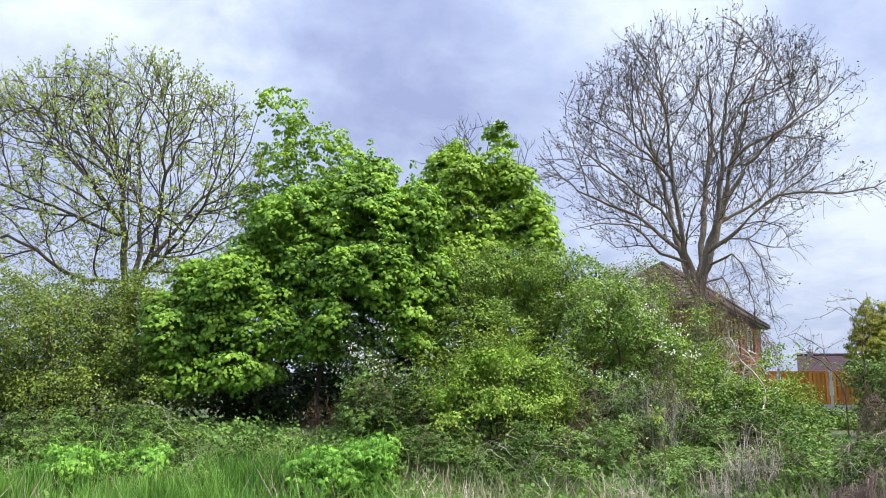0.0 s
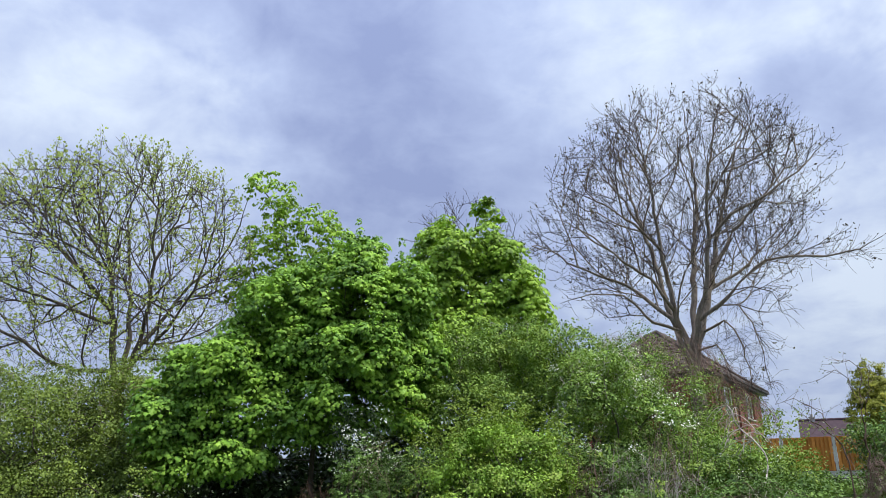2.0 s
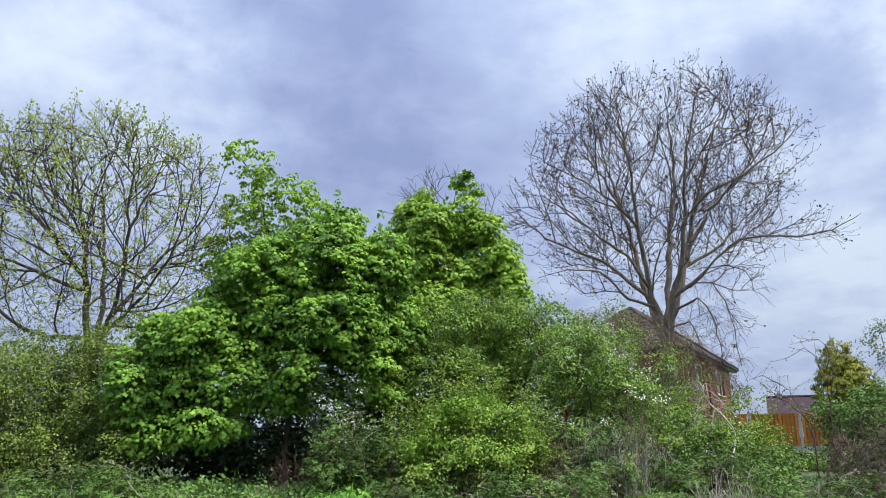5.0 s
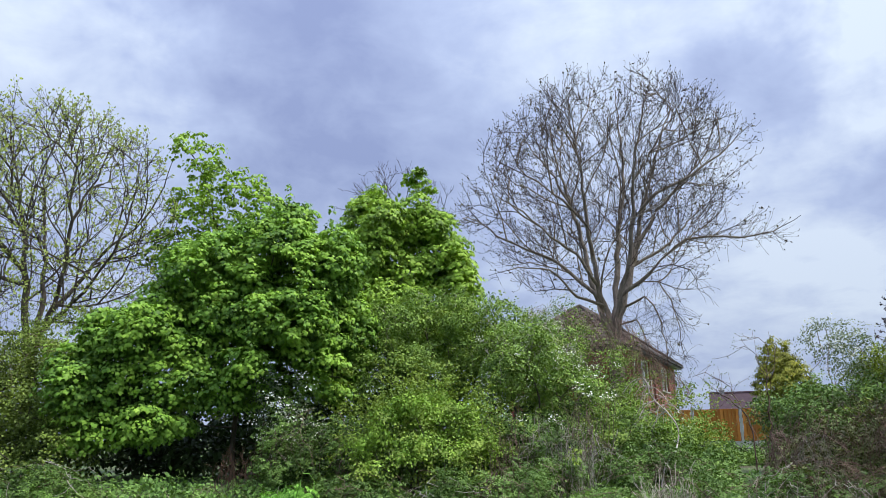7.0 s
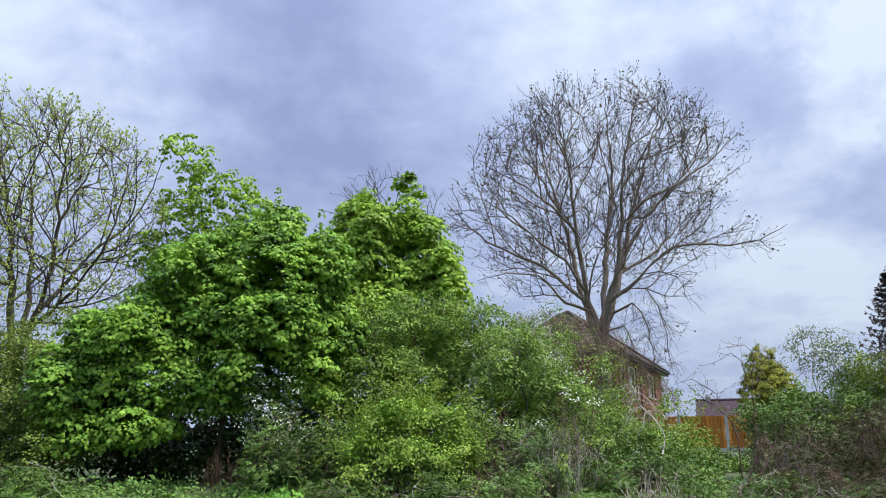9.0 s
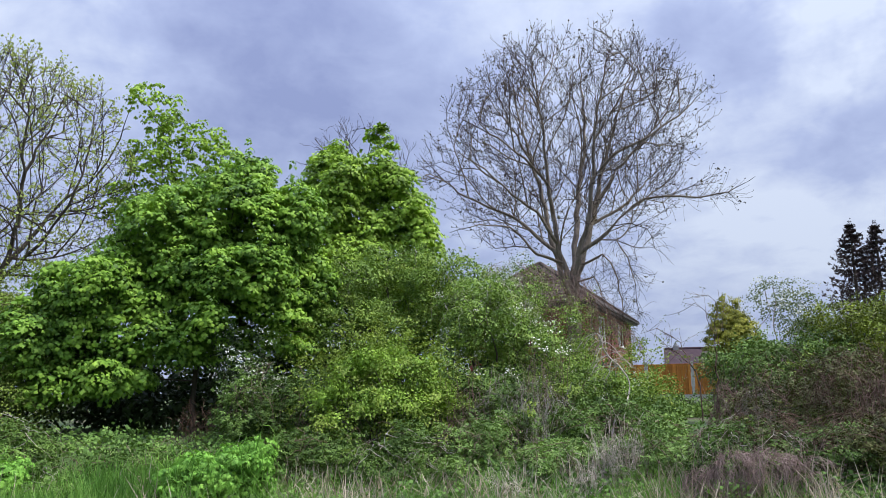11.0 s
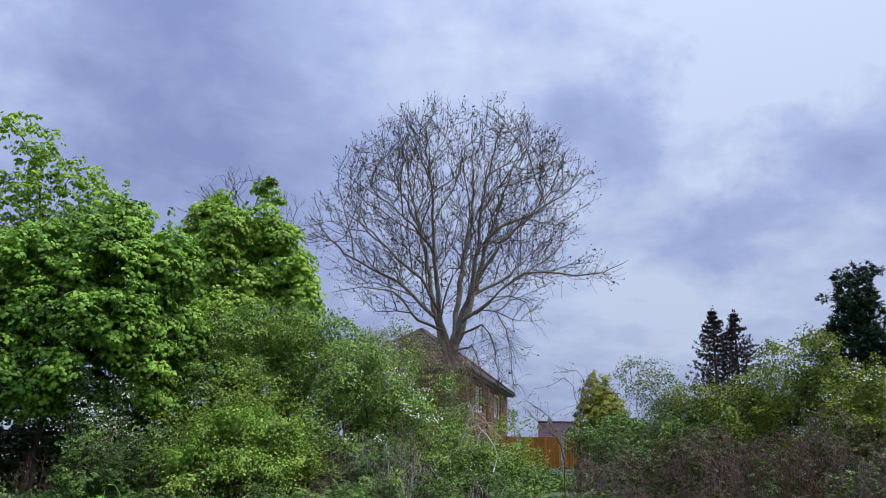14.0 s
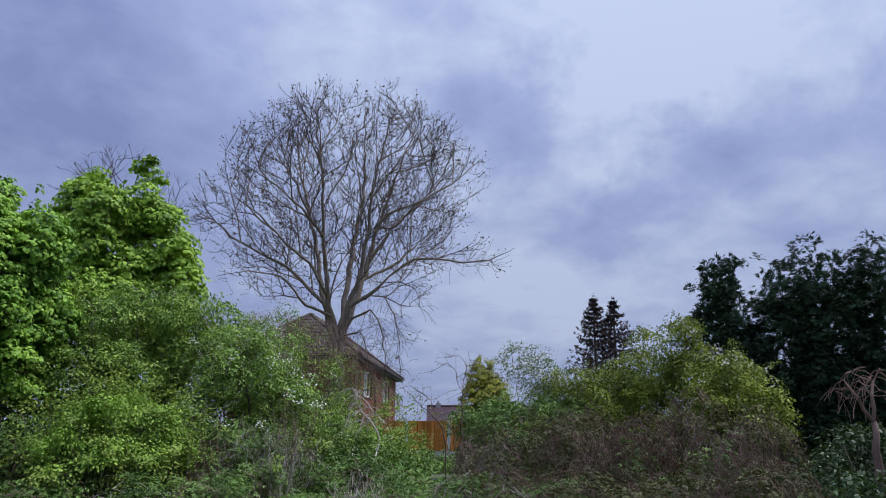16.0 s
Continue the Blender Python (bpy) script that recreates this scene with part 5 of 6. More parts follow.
def brick_house():
    z = 0.9
    house = thing("brick_house", (10.16, 28.5, z), "two-storey red brick house with a hipped tiled roof", "house")
    house.rotation_euler = (0, 0, math.atan2(0.857, 0.516))
    long, wide, eave, over = 11.2, 5.0, 3.95, 0.3
    openings = [(0.9, 1.5, 2.7, 3.7), (2.4, 4.3, 2.65, 3.75), (7.2, 9.2, 2.65, 3.75)]
    part("wall", pierced_wall(long, eave, openings), BRICK, house)
    part("wall", boxes(((0, 0.28, 0), (0.28, wide, eave))), BRICK, house)
    part("wall", boxes(((0.28, wide - 0.28, 0), (long, wide, eave))), BRICK, house)
    part("wall", boxes(((long - 0.28, 0.28, 0), (long, wide - 0.28, eave))), BRICK, house)
    for o in openings:
        window_in(house, *o)
    part("downpipe", boxes(((0.16, -0.09, 0), (0.24, -0.012, eave - 0.1))), PIPE, house, "dark red downpipe")
    part("downpipe", boxes(((4.9, -0.09, 0), (4.98, -0.012, eave - 0.1))), PIPE, house, "dark red downpipe")
    part("soffit", boxes(((-over, -over, eave - 0.03), (long + over, wide + over, eave + 0.02))), FASCIA, house, "dark stained soffit")
    part("fascia", boxes(((-over - 0.03, -over - 0.03, eave - 0.08), (long + over, -over - 0.002, eave + 0.12))), FASCIA, house, "dark stained fascia board")
    part("fascia", boxes(((-over - 0.03, -over, eave - 0.08), (-over - 0.002, wide + over, eave + 0.12))), FASCIA, house, "dark stained fascia board")
    part("gutter", boxes(((-over, -over - 0.14, eave + 0.02), (long + over, -over - 0.034, eave + 0.1))), FASCIA, house, "dark gutter")
    rise = 0.73
    a, b, e = -over - 0.06, long + over + 0.06, eave + 0.1
    half = wide / 2 + over + 0.06
    top = e + half * rise
    c = wide / 2
    lo, hi = c - half, c + half
    roof = new("roof")
    roof.parent = house
    part("slope", sheet([(a, lo, e), (b, lo, e), (b - half, c, top), (a + half, c, top)], 0.09), TILE, roof)
    part("slope", sheet([(b, hi, e), (a, hi, e), (a + half, c, top), (b - half, c, top)], 0.09), TILE, roof)
    part("slope", sheet([(a, hi, e), (a, lo, e), (a + half, c, top)], 0.09), TILE, roof)
    part("slope", sheet([(b, lo, e), (b, hi, e), (b - half, c, top)], 0.09), TILE, roof)
    for p, q in (((a, lo, e), (a + half, c, top)), ((a, hi, e), (a + half, c, top)), ((a + half, c, top), (b - half, c, top)), ((b, lo, e), (b - half, c, top))):
        p, q = Vector(p), Vector(q)
        n = max(1, int((q - p).length / 0.42))
        for k in range(n):
            bm = bmesh.new()
            bmesh.ops.create_cone(bm, cap_ends=True, segments=8, radius1=0.12, radius2=0.10, depth=(q - p).length / n * 0.98, matrix=look(p + (q - p) * (k + 0.5) / n, q + (q - p)))
            part("ridge_tile", bm, TILE, roof)
    # overlapping tiles on the end of the roof and along the near slope
    tile = bpy.data.meshes.new("tile")
    bm = boxes(((-0.155, 0, 0.0), (0.155, 0.36, 0.03)))
    bmesh.ops.translate(bm, verts=[v for v in bm.verts if v.co.y < 0.1], vec=(0, 0, 0.025))
    bm.to_mesh(tile)
    bm.free()
    tile.materials.append(TILE)
    slope = math.atan(rise)
    rr = random.Random(4)

    def course(origin, along, inward, width):
        rows = int(half / math.cos(slope) / 0.30)
        turn = Matrix((along, inward * math.cos(slope) + Vector((0, 0, math.sin(slope))), along.cross(inward * math.cos(slope) + Vector((0, 0, math.sin(slope)))))).transposed().to_4x4()
        for k in range(rows):
            d = k * 0.30
            back = d * math.cos(slope)
            n = int((width - 2 * back) / 0.32)
            for j in range(n):
                x = back + 0.16 + (j + (0.25 if k % 2 else 0.0)) * 0.32
                if x > width - back - 0.12:
                    continue
                ob = new("tile", tile)
                ob.parent = roof
                ob.matrix_local = Matrix.Translation(origin + along * x + inward * back + Vector((0, 0, d * math.sin(slope) + 0.008 + rr.random() * 0.006))) @ turn @ pose(0, 0, 0, rr.uniform(-1, 1), 0, rr.uniform(-0.8, 0.8))

    course(Vector((a, hi, e)), Vector((0, -1, 0)), Vector((1, 0, 0)), hi - lo)
    return house


def far_house():
    house = thing("far_house", (25.75, 54.8, 0.85), "distant house with a purple-brown tiled roof and chimney", "house")
    house.rotation_euler = (0, 0, radians(-25))
    L, W, E, top = 9.0, 7.0, 2.0, 3.75
    part("wall", pierced_wall(L, E, [(1.2, 2.4, 0.8, 1.8), (5.0, 6.6, 0.8, 1.8)]), BRICK, house)
    part("wall", boxes(((0, 0.28, 0), (0.28, W, E))), BRICK, house)
    part("wall", boxes(((L - 0.28, 0.28, 0), (L, W, E))), BRICK, house)
    part("wall", boxes(((0.28, W - 0.28, 0), (L - 0.28, W, E))), BRICK, house)
    for o in ((1.2, 2.4, 0.8, 1.8), (5.0, 6.6, 0.8, 1.8)):
        window_in(house, *o)
    roof = new("roof")
    roof.parent = house
    part("slope", sheet([(-0.3, -0.3, E), (L + 0.3, -0.3, E), (L + 0.3, W / 2, top), (-0.3, W / 2, top)], 0.1), FAR_TILE, roof)
    part("slope", sheet([(L + 0.3, W + 0.3, E), (-0.3, W + 0.3, E), (-0.3, W / 2, top), (L + 0.3, W / 2, top)], 0.1), FAR_TILE, roof)
    for k in range(20):
        bm = bmesh.new()
        bmesh.ops.create_cone(bm, cap_ends=True, segments=8, radius1=0.13, radius2=0.11, depth=0.47, matrix=look((-0.3 + (k + 0.5) * 0.48, W / 2, top), (50, W / 2, top)))
        part("ridge_tile", bm, FAR_TILE, roof)
    chimney = part("chimney", boxes(((0.45, W / 2 - 0.2, top - 0.5), (0.85, W / 2 + 0.2, top + 0.2)), ((0.42, W / 2 - 0.23, top + 0.2), (0.88, W / 2 + 0.23, top + 0.25))), LEADEN, house, "grey rendered chimney")
    bm = bmesh.new()
    bmesh.ops.create_cone(bm, cap_ends=True, segments=10, radius1=0.13, radius2=0.10, depth=0.2, matrix=Matrix.Translation((0.65, W / 2, top + 0.35)))
    part("chimney_pot", bm, LEADEN, chimney)


def board_fence():
    a, d = Vector((11.6, 31.05)), Vector((2.32, -1.11)).normalized()
    z = 1.05
    fence = thing("panel_fence", (a.x, a.y, z), "orange-stained vertical board fence between concrete posts", "fence")
    fence.rotation_euler = (0, 0, math.atan2(d.y, d.x))
    rr = random.Random(2)
    post_mesh = board_mesh = None
    for k in range(5):
        x = k * 1.83 + 0.02
        if post_mesh is None:
            p = part("post", boxes(((-0.05, -0.05, -0.3), (0.05, 0.05, 1.56))), CONCRETE, fence, "pale concrete post")
            post_mesh = p.data
        else:
            p = new("post", post_mesh)
            p.parent = fence
            tagged(p, "pale concrete post")
        p.location = (x, 0, 0)
        if k == 4:
            break
        part("gravel_board", boxes(((x + 0.052, -0.025, -0.1), (x + 1.778, 0.025, 0.22))), CONCRETE, fence, "concrete gravel board")
        for h in (0.4, 0.9, 1.38):
            part("rail", boxes(((x + 0.055, -0.018, h), (x + 1.775, 0.018, h + 0.07))), WOOD, fence)
        for j in range(12):
            bx = x + 0.12 + j * 0.1445
            for side in (-1, 1):
                if side > 0 and j == 11:
                    continue
                if board_mesh is None:
                    q = part("board", boxes(((-0.05, -0.008, 0.0), (0.05, 0.008, 1.24))), WOOD, fence)
                    board_mesh = q.data
                else:
                    q = new("board", board_mesh)
                    q.parent = fence
                q.location = (bx + (0.072 if side > 0 else 0), -0.029 * -side if side > 0 else -0.029, 0.235 + rr.uniform(-0.006, 0.006))


brick_house()
far_house()
board_fence()


# ---- brambles and undergrowth ----
def canes(r, base, n, long, high, radius, lean=None, pieces=7, sag=1.0):
    """Arching stems that leave the ground and bend back to it."""
    a = r.random(n) * 2 * math.pi
    way = np.stack([np.cos(a), np.sin(a), np.zeros(n)], 1)
    if lean is not None:
        way = unit(way + np.array(lean))
    ln = long * (0.5 + 0.8 * r.random(n))
    hi = high * (0.5 + 0.8 * r.random(n))
    bend = r.normal(size=(n, 3)) * 0.12
    P, par = [], []
    for k in range(pieces + 1):
        u = k / pieces
        P.append(base + way * (ln * u)[:, None] + np.array([0, 0, 1.0]) * (hi * (1 - (1 - min(1, 1.5 * u)) ** 2 - sag * max(0, u - 0.5) ** 2 * 2.4))[:, None] + bend * math.sin(3 * u) + r.normal(size=(n, 3)) * 0.025)
        par.append(np.full(n, -1) if k == 0 else (k - 1) * n + np.arange(n))
    P, par = np.concatenate(P), np.concatenate(par)
    rad = np.tile(radius * (0.7 + 0.6 * r.random(n)), pieces + 1) * np.repeat(np.linspace(1, 0.45, pieces + 1), n)
    return P, par, rad


def bramble(x, y, rx, ry, high, seed, leaves, stems, dead=0, label="tangle of green brambles with arching brown stems", leaf_size=0.05, material=BRAMBLE, loose=8, dry=None):
    r = np.random.default_rng(seed)
    z = gz(x, y)
    base = np.array([x, y, z - 0.05])
    tree = thing("bramble_thicket", base, label, "bramble", "brambles along the bank")
    lobes = [(0, 0, high * 0.3, rx, ry, high * 0.62), (rx * 0.5, -ry * 0.35, high * 0.15, rx * 0.6, ry * 0.75, high * 0.5), (-rx * 0.5, -ry * 0.35, high * 0.2, rx * 0.6, ry * 0.75, high * 0.5)]
    if stems:
        sets = [tubes(*q, q[2] > 0, 3) for q in (draped(r, l, stems // 3, 0.0036) for l in lobes)]
        b = np.stack([r.uniform(-rx, rx, loose), r.uniform(-ry, ry, loose), np.full(loose, high * 0.3)], 1)
        q = canes(r, b, loose, 0.6, high * 0.45, 0.004, sag=1.3)
        tri_mesh("cane_tangle", *joined(*sets, tubes(*q, q[2] > 0, 3)), BROWN_TWIG, tree, True, "brown arching canes", "stuff")
    if dead:
        sets = [tubes(*q, q[2] > 0, 3) for q in (draped(r, l, dead // 3, 0.0042, 0.9, 6, 0.8) for l in lobes)]
        tri_mesh("dead_cane_tangle", *joined(*sets), dry or (GREY_TWIG if seed % 2 else DEAD_TWIG), tree, True, "dry grey-brown dead canes", "stuff")
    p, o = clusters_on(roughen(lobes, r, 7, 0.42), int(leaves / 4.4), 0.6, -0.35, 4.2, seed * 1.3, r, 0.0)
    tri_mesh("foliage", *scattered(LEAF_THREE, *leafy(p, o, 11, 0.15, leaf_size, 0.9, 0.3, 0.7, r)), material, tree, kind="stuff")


seed = 200
for row, (rho, high, wide, leaves, stems, dead) in enumerate(((11.6, 1.0, 0.85, 1350, 24, 18), (10.4, 0.72, 0.75, 1400, 20, 18))):
    for k in range(13 if row == 0 else 14):
        az = radians(-46 + (k + 0.5 * row) * 6.1)
        if row == 0 and (az > radians(24) or radians(-19) < az < radians(-6) or radians(15.5) < az < radians(21)):
            continue
        seed += 1
        j = 0.9 + 0.2 * ((k * 7) % 5) / 4
        far = rho * (0.98 + 0.04 * ((k * 3) % 4) / 3)
        bramble(far * math.sin(az), far * math.cos(az), wide, 0.6, high * j * (0.5 if row == 1 and radians(-32) < az < radians(-4) else 0.75 if row == 0 and az < radians(-19) else 0.6 if row == 1 and radians(14) < az < radians(22) else 0.72 if row == 0 and az > radians(17) else 1.25 if row == 0 and az > radians(-6) else 1.0), seed, leaves, stems, dead * (2 if az > radians(2) else 1),
                material=NETTLE if row == 1 and radians(6) < az < radians(29) else BRAMBLE, dry=DEAD_TWIG if row == 1 and radians(6) < az < radians(29) else None)
BROWN = "mound of brown dead bramble stems with a few green leaves"
for x, y, w, h, leaves, stems, dead in ((6.6, 10.3, 0.8, 1.1, 760, 70, 70), (7.4, 9.6, 0.8, 1.35, 700, 80, 110), (8.3, 9.2, 0.7, 1.3, 560, 90, 200), (8.9, 8.2, 0.7, 1.1, 700, 90, 170), (5.6, 9.0, 0.7, 0.75, 480, 60, 160),
                                        (6.6, 8.4, 0.8, 0.8, 760, 60, 90), (7.4, 7.6, 0.8, 0.8, 760, 60, 90), (7.2, 11.2, 0.8, 1.4, 760, 70, 60), (8.2, 10.6, 0.8, 1.4, 760, 70, 90), (9.4, 9.2, 0.7, 1.7, 640, 70, 190), (8.2, 6.9, 0.8, 1.0, 700, 70, 110), (7.7, 8.6, 0.5, 1.35, 300, 60, 200), (9.6, 8.1, 0.6, 1.5, 620, 60, 120)):
    seed += 1
    bramble(x, y, w, w * 0.8, h, seed, leaves, int(stems * 1.2), dead, BROWN, material=BRAMBLE if seed % 4 == 0 else DULL, dry=DARK_CANE if seed % 3 else DEAD_TWIG)
# filling bushes whose dark leaf colour paints in the shade of these places
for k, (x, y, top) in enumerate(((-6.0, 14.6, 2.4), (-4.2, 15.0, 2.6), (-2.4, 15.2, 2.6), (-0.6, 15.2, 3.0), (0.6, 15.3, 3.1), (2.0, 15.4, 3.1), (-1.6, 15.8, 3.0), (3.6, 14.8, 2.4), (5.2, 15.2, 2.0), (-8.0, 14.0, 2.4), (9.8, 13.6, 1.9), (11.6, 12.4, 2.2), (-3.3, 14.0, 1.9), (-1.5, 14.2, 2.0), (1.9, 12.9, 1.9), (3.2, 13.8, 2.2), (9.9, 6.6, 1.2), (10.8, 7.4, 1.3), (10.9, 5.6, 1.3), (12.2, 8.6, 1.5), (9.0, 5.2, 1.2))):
    leafy_tree("undergrowth_bush", "green bush behind the hedge with shade put into its leaf colour", (x, y), 1.6, [(x, y, 1.0 + (top - 1) * 0.4, 1.15, 0.7, (top - 1) * 0.62), (x + 0.5, y, 1.2, 0.9, 0.6, 0.6)],
               70, 24 if y > 11 else 44, 0.3, LEAF_SMALL, 0.095 if y > 11 else 0.06, SHADE_LEAF, 301 + k, 0.5, 0.3, -0.8, 2.0, category="shrub", stems=3, limbs=60, inner=0.4)

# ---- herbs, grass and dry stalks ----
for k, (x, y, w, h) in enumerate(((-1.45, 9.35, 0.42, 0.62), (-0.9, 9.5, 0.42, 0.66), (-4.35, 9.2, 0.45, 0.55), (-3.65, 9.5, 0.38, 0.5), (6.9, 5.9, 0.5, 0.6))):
    r = np.random.default_rng(400 + k)
    z = gz(x, y) - 0.02
    herb = thing("cow_parsley", (x, y, z), "fresh bright green clump of feathery cow parsley" if x < 0 else "clump of feathery cow parsley under the brambles, shade put into its leaf colour", "plant", "cow parsley clumps")
    b = np.stack([r.normal(size=60) * w * 0.35, r.normal(size=60) * w * 0.3, np.zeros(60)], 1)
    P, par, rad = canes(r, b, 60, w * 0.7, h * 0.8, 0.006, sag=0.4)
    # the right-hand clump is the same plant, its shade painted in by darker leaves
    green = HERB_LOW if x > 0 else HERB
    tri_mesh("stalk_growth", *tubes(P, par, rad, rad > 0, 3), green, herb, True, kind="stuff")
    p, o = clusters_on(roughen([(0, 0, h * 0.42, w, w * 0.85, h * 0.55)], r, 8, 0.4), 260, 0.5, -0.7, 5.0, k, r, 0.05)
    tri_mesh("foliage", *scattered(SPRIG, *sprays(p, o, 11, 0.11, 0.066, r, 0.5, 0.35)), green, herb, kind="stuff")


def blades(name, label, areas, material, seed, category="grass"):
    r = np.random.default_rng(seed)
    sets = []
    for az0, az1, r0, r1, n, tall, lean in areas:
        az, rho = np.radians(r.uniform(az0, az1, n)), np.sqrt(r.uniform(r0 * r0, r1 * r1, n))
        x, y = rho * np.sin(az), rho * np.cos(az)
        keep = bumps(np.stack([x, y, x * 0], 1), 2.1, seed) > r.uniform(-0.8, 0.9, n)
        x, y = x[keep], y[keep]
        m = len(x)
        pos = np.stack([x, y, ground_height(x, y) - 0.02], 1)
        tip = unit(np.array([0, 0, 1.0]) + r.normal(size=(m, 3)) * lean)
        sets.append(scattered(BLADE, pos, tip, random_dirs(m, r), tall * (0.45 + 0.75 * r.random(m))))
    ob = tri_mesh(name, *joined(*sets), material)
    return tagged(ob, label, category, kind="stuff")


blades("grass", "long fresh green grass along the foot of the bank", [(-45, -9, 8.0, 10.0, 24000, 0.45, 0.22), (-10, 32, 8.0, 9.8, 12000, 0.3, 0.35), (30, 66, 6.5, 9.4, 5000, 0.35, 0.3), (20, 30, 16, 30, 4000, 0.15, 0.3)], GRASS, 7)
blades("dry_grass", "scattered pale dry grass stalks among the brambles", [(-4, 36, 8.0, 10.2, 5200, 0.42, 0.6), (-45, -6, 8.6, 10.6, 1100, 0.5, 0.5), (30, 60, 7.0, 9.6, 2600, 0.45, 0.5)], DRY, 8)
for k, (x, y, w, h, n, mat) in enumerate(((3.55, 9.1, 0.17, 0.62, 60, STRAW), (3.85, 9.2, 0.15, 0.48, 40, STRAW), (3.15, 8.9, 0.14, 0.36, 20, STRAW), (2.2, 8.9, 0.16, 0.3, 20, STRAW), (4.3, 8.2, 0.28, 0.42, 160, RUSSET), (4.65, 8.15, 0.36, 0.58, 260, RUSSET), (5.05, 8.1, 0.4, 0.54, 240, RUSSET), (5.5, 8.1, 0.36, 0.4, 160, RUSSET),
                                          (6.0, 10.7, 0.22, 0.75, 150, DEAD_TWIG), (6.3, 10.4, 0.26, 0.65, 130, GREY_TWIG), (3.3, 11.3, 0.3, 1.2, 34, DEAD_TWIG), (2.7, 11.2, 0.34, 1.0, 30, GREY_TWIG), (2.1, 11.0, 0.3, 0.9, 30, DEAD_TWIG), (2.95, 10.7, 0.3, 0.8, 26, GREY_TWIG), (1.75, 10.2, 0.26, 0.5, 50, DEAD_TWIG), (6.6, 6.3, 0.4, 0.75, 60, DEAD_TWIG), (7.2, 9.0, 0.4, 0.95, 70, DEAD_TWIG), (8.6, 7.7, 0.42, 1.0, 80, DEAD_TWIG), (-1.75, 11.7, 0.3, 0.5, 24, DARK_CANE), (-0.1, 11.2, 0.3, 0.6, 34, DEAD_TWIG))):
    r = np.random.default_rng(430 + k)
    tuft = thing("dead_stalk_clump", (x, y, gz(x, y) - 0.03), ("pale bleached clump" if mat is STRAW else "russet brown heap" if mat in (DEAD_TWIG, DARK_CANE, RUSSET) else "grey bundle") + " of dead hanging stalks on the bank", "plant", "dead stalk clumps")
    q = draped(r, (0, 0, h * 0.15, w, w * 0.8, h * 0.85), int(n * 0.75), 0.003, 1.5, 8)
    q[0][:] += (bumps(q[0], 6.0, k) * 0.05)[:, None] * np.array([1.0, -0.6, 0.4])
    b = np.stack([r.normal(size=40) * w * 0.6, r.normal(size=40) * w * 0.5, np.zeros(40)], 1)
    c = canes(r, b, 40, w * 0.6, h * 1.0, 0.003, None, 7, 0.6)
    tri_mesh("stalk_growth", *joined(tubes(*q, q[2] > 0, 3), tubes(*c, c[2] > 0, 3)), mat, tuft, True, kind="stuff")


def ground_cover():
    """A carpet of small leaves over the foot of the bank."""
    r = np.random.default_rng(55)
    n = 60000
    az, rho = np.radians(r.uniform(-48, 66, n)), np.sqrt(r.uniform(8.9 ** 2, 12.6 ** 2, n))
    rho = np.where(az > 0.6, rho - 1.6, rho)
    x, y = rho * np.sin(az), rho * np.cos(az)
    keep = bumps(np.stack([x, y, x * 0], 1), 1.7, 2.0) > r.uniform(-1.6, 0.5, n)
    x, y = x[keep], y[keep]
    m = len(x)
    h = 0.02 + 0.3 * r.random(m) ** 1.5 * (0.6 + 0.5 * bumps(np.stack([x, y, x * 0], 1), 3.1, 9.0))
    pos = np.stack([x, y, ground_height(x, y) + np.maximum(h, 0.01)], 1)
    ob = tri_mesh("ground_cover", *scattered(LEAF_SMALL, pos, r.normal(size=(m, 3)) + np.array([0, -0.3, 0.1]), unit(r.normal(size=(m, 3)) * 0.5 + np.array([0, -0.3, 1.0])), 0.035 + 0.045 * r.random(m), 1.2), HERB_LOW)
    tagged(ob, "carpet of low nettles and ground ivy on the bank", "ground cover", kind="stuff")


ground_cover()


def dead_tree():
    x, y = 9.15, 5.95
    base = (x, y, gz(x, y) - 0.1)
    tree = thing("dead_stump", base, "grey dead stump with a hanging mop of bare twigs", "tree")
    pts, par = limb_chain(base, [[(x, y, 1.4), (x + 0.05, y, 2.2), (x + 0.2, y, 2.5)], [(x, y, 1.9), (x - 0.3, y + 0.05, 2.3)]], 0.15)
    r = np.random.default_rng(77)
    P, parent = colonise(in_lobes([(x, y, 2.3, 0.5, 0.4, 0.3)], 90, 0.1, r), pts, par, 0.09, 0.12, 0.8, 40, 0.0, 0.2, r)
    rad, kids = thickness(parent, 0.006)
    ends = np.where(kids == 0)[0]
    at = np.repeat(ends, 2)
    P, parent, tips = add_shoots(P, parent, at, unit(r.normal(size=(len(at), 3))), 0.2 + 0.3 * r.random(len(at)), 4, -0.5, r)
    rad, kids = thickness(parent, 0.004, 3.0)
    rad = np.minimum(rad, 0.011)
    rad[:len(pts)] = np.clip(0.06 - 0.03 * (P[:len(pts), 2] - 1.0), 0.011, 0.06)
    wood(tree, P, parent, rad, DEAD_TWIG, DEAD_TWIG, 0.03, 0.012)


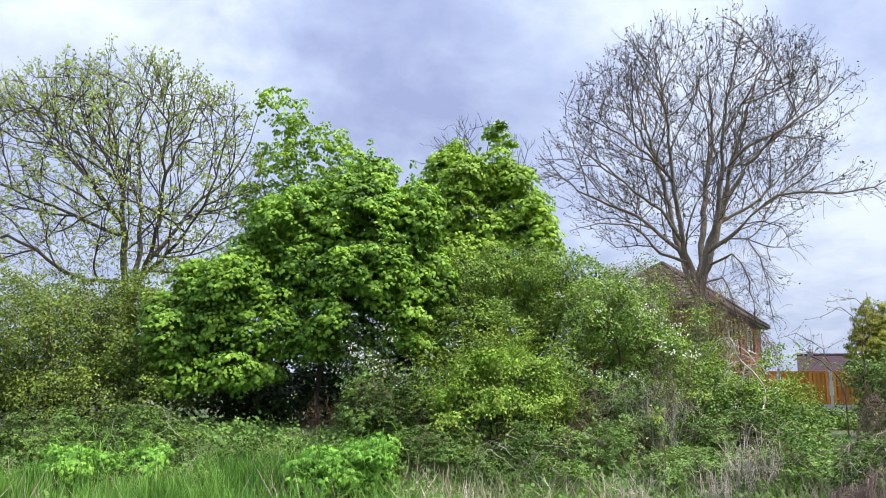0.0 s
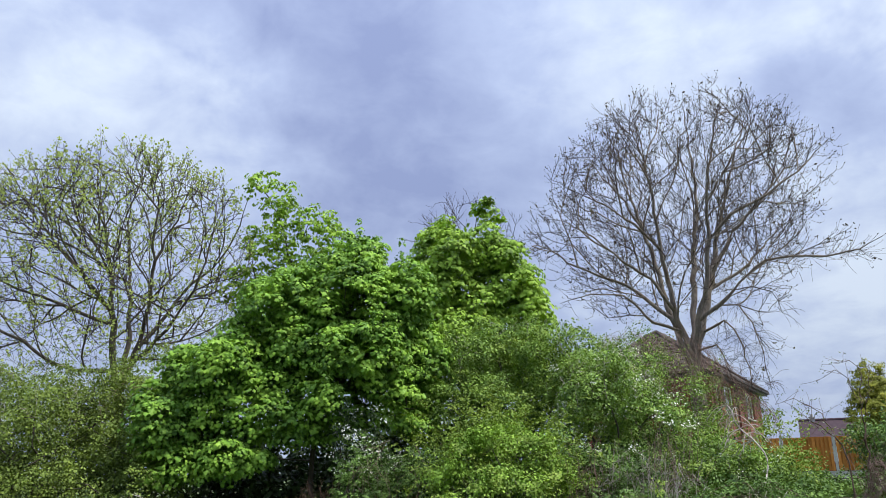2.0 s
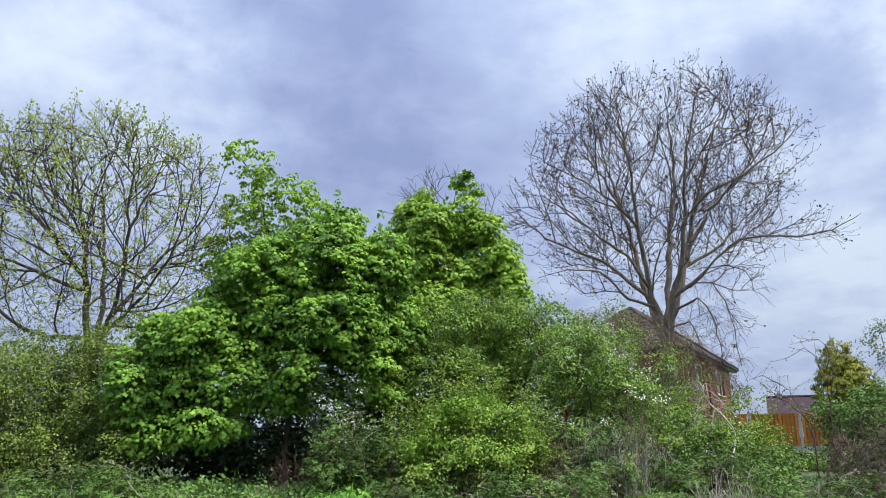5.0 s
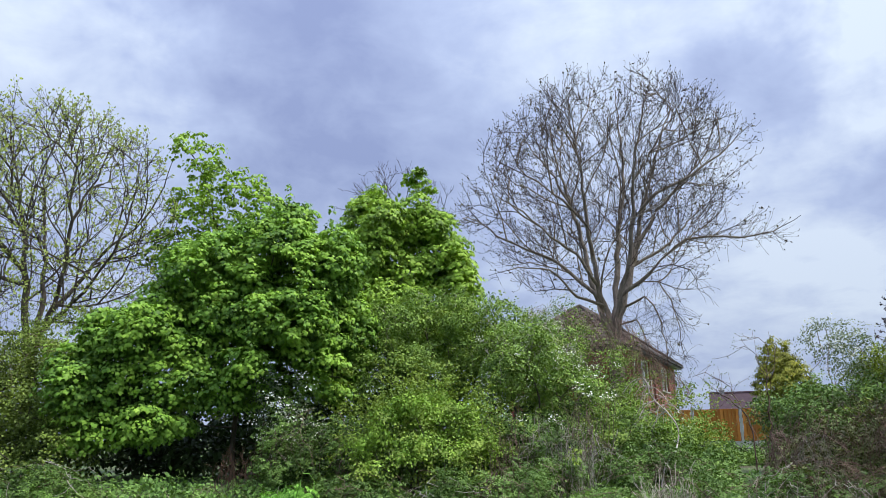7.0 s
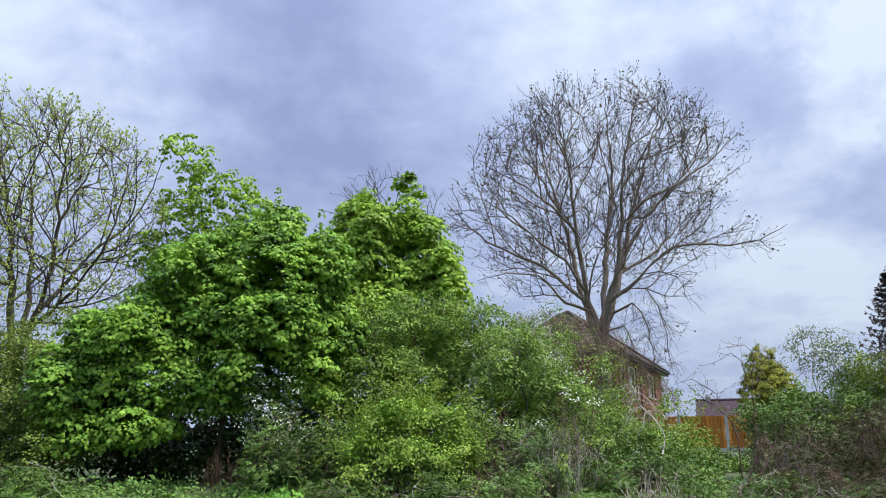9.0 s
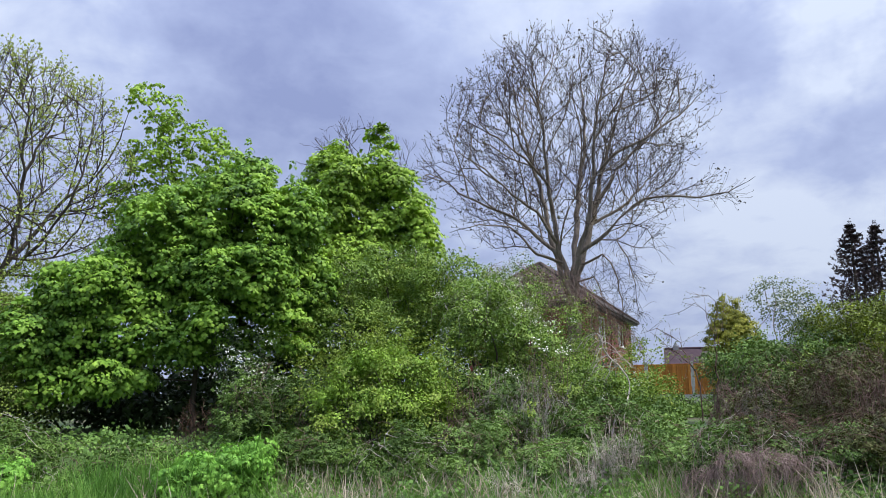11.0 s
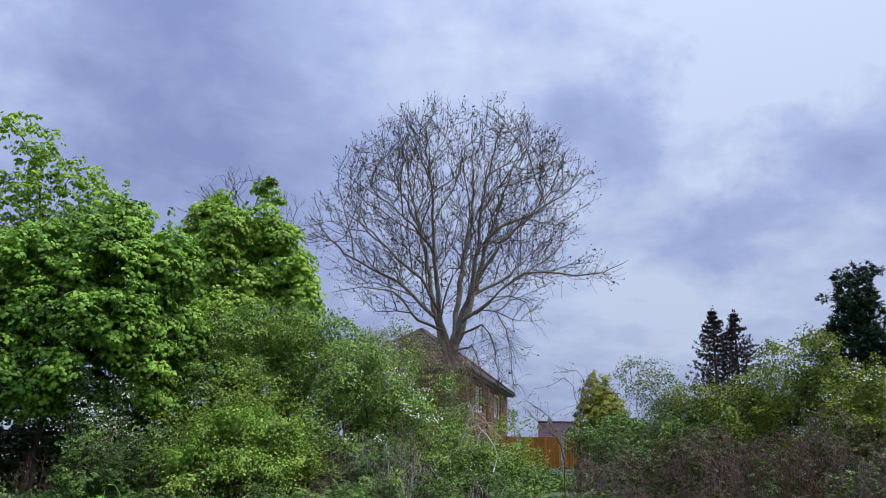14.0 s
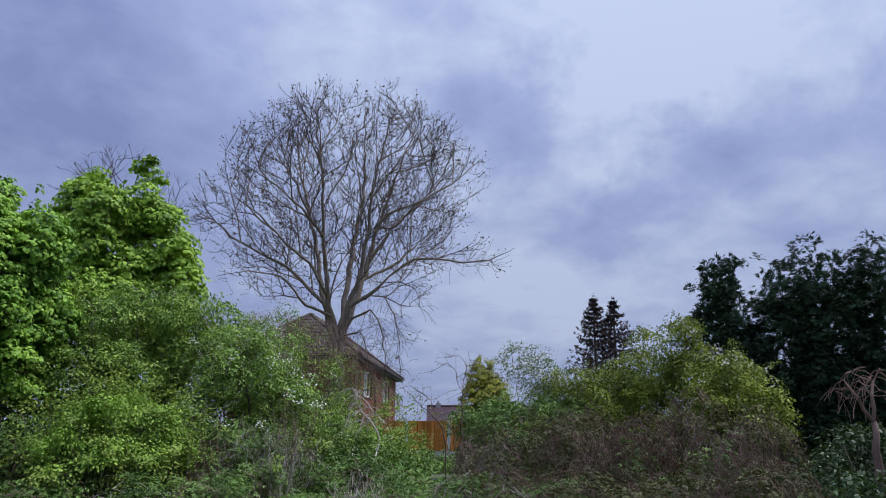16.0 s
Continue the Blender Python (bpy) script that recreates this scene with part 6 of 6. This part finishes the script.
def broken_branch():
    base = (4.0, 10.35, gz(4.0, 10.35))
    tree = thing("broken_branch", base, "bleached broken branch hanging down in front of the hedge", "branch")
    pts, par = limb_chain(base, [[(4.2, 10.6, 1.1), (4.62, 11.0, 1.45), (4.68, 11.2, 1.75), (4.5, 11.5, 2.1), (4.35, 11.6, 2.45)]], 0.12)
    r = np.random.default_rng(78)
    at = np.repeat(np.arange(len(pts) - 6, len(pts)), 5)
    P, parent = np.array(pts), np.array(par)
    P, parent, tips = add_shoots(P, parent, at, unit(r.normal(size=(len(at), 3)) * np.array([1, 1, 0.3])), 0.25 + 0.35 * r.random(len(at)), 4, -0.35, r)
    rad, kids = thickness(parent, 0.006)
    wood(tree, P, parent, np.clip(rad, 0.005, 0.012), GREY_TWIG, GREY_TWIG, 0.03, 0.011)


def bare_sapling(foot, stems, seed, label):
    base = (foot[0], foot[1], gz(*foot) - 0.05)
    tree = thing("bare_sapling", base, label, "sapling")
    pts, par = limb_chain(base, stems, 0.1)
    r = np.random.default_rng(seed)
    P, parent = np.array(pts), np.array(par)
    at = r.choice(np.where(P[:, 2] > base[2] + 0.8)[0], 34)
    P, parent, tips = add_shoots(P, parent, at, unit(r.normal(size=(34, 3)) + np.array([-0.3, 0, 0.3])), 0.12 + 0.3 * r.random(34), 5, 0.0, r)
    rad, kids = thickness(parent, 0.0025, 2.4)
    wood(tree, P, parent, np.minimum(rad, 0.012), BROWN_TWIG, BROWN_TWIG, 0.03, 0.009)
    n = len(tips) * 3
    v, f = scattered(LEAF_SMALL, np.repeat(P[tips], 3, 0) - np.array(base) + r.normal(size=(n, 3)) * 0.025, random_dirs(n, r), random_dirs(n, r), 0.02 + 0.02 * r.random(n))
    tri_mesh("bud_growth", v, f, PALE, tree, False, "small pale opening leaves", "stuff")


dead_tree()
broken_branch()
bare_sapling((5.85, 11.15), [[(5.85, 11.16, 1.6), (5.8, 11.19, 1.81), (5.7, 11.24, 2.06), (5.62, 11.28, 2.28), (5.52, 11.33, 2.39), (5.32, 11.42, 2.52), (5.1, 11.52, 2.44)], [(5.72, 11.23, 2.0), (5.6, 11.3, 2.1), (5.35, 11.4, 2.3)]], 91, "thin bare arching sapling in front of the fence")
bare_sapling((6.1, 11.1), [[(6.1, 11.1, 1.6), (6.1, 11.05, 2.3), (6.0, 11.1, 2.75), (5.85, 11.16, 2.9), (5.72, 11.22, 2.8)], [(6.1, 11.05, 2.3), (6.14, 11.0, 2.8), (6.05, 11.04, 3.02), (5.85, 11.15, 3.0)], [(6.1, 11.05, 2.1), (6.25, 10.95, 2.8), (6.2, 11.0, 3.1)]], 92, "slender sapling with a few pale opening leaves")
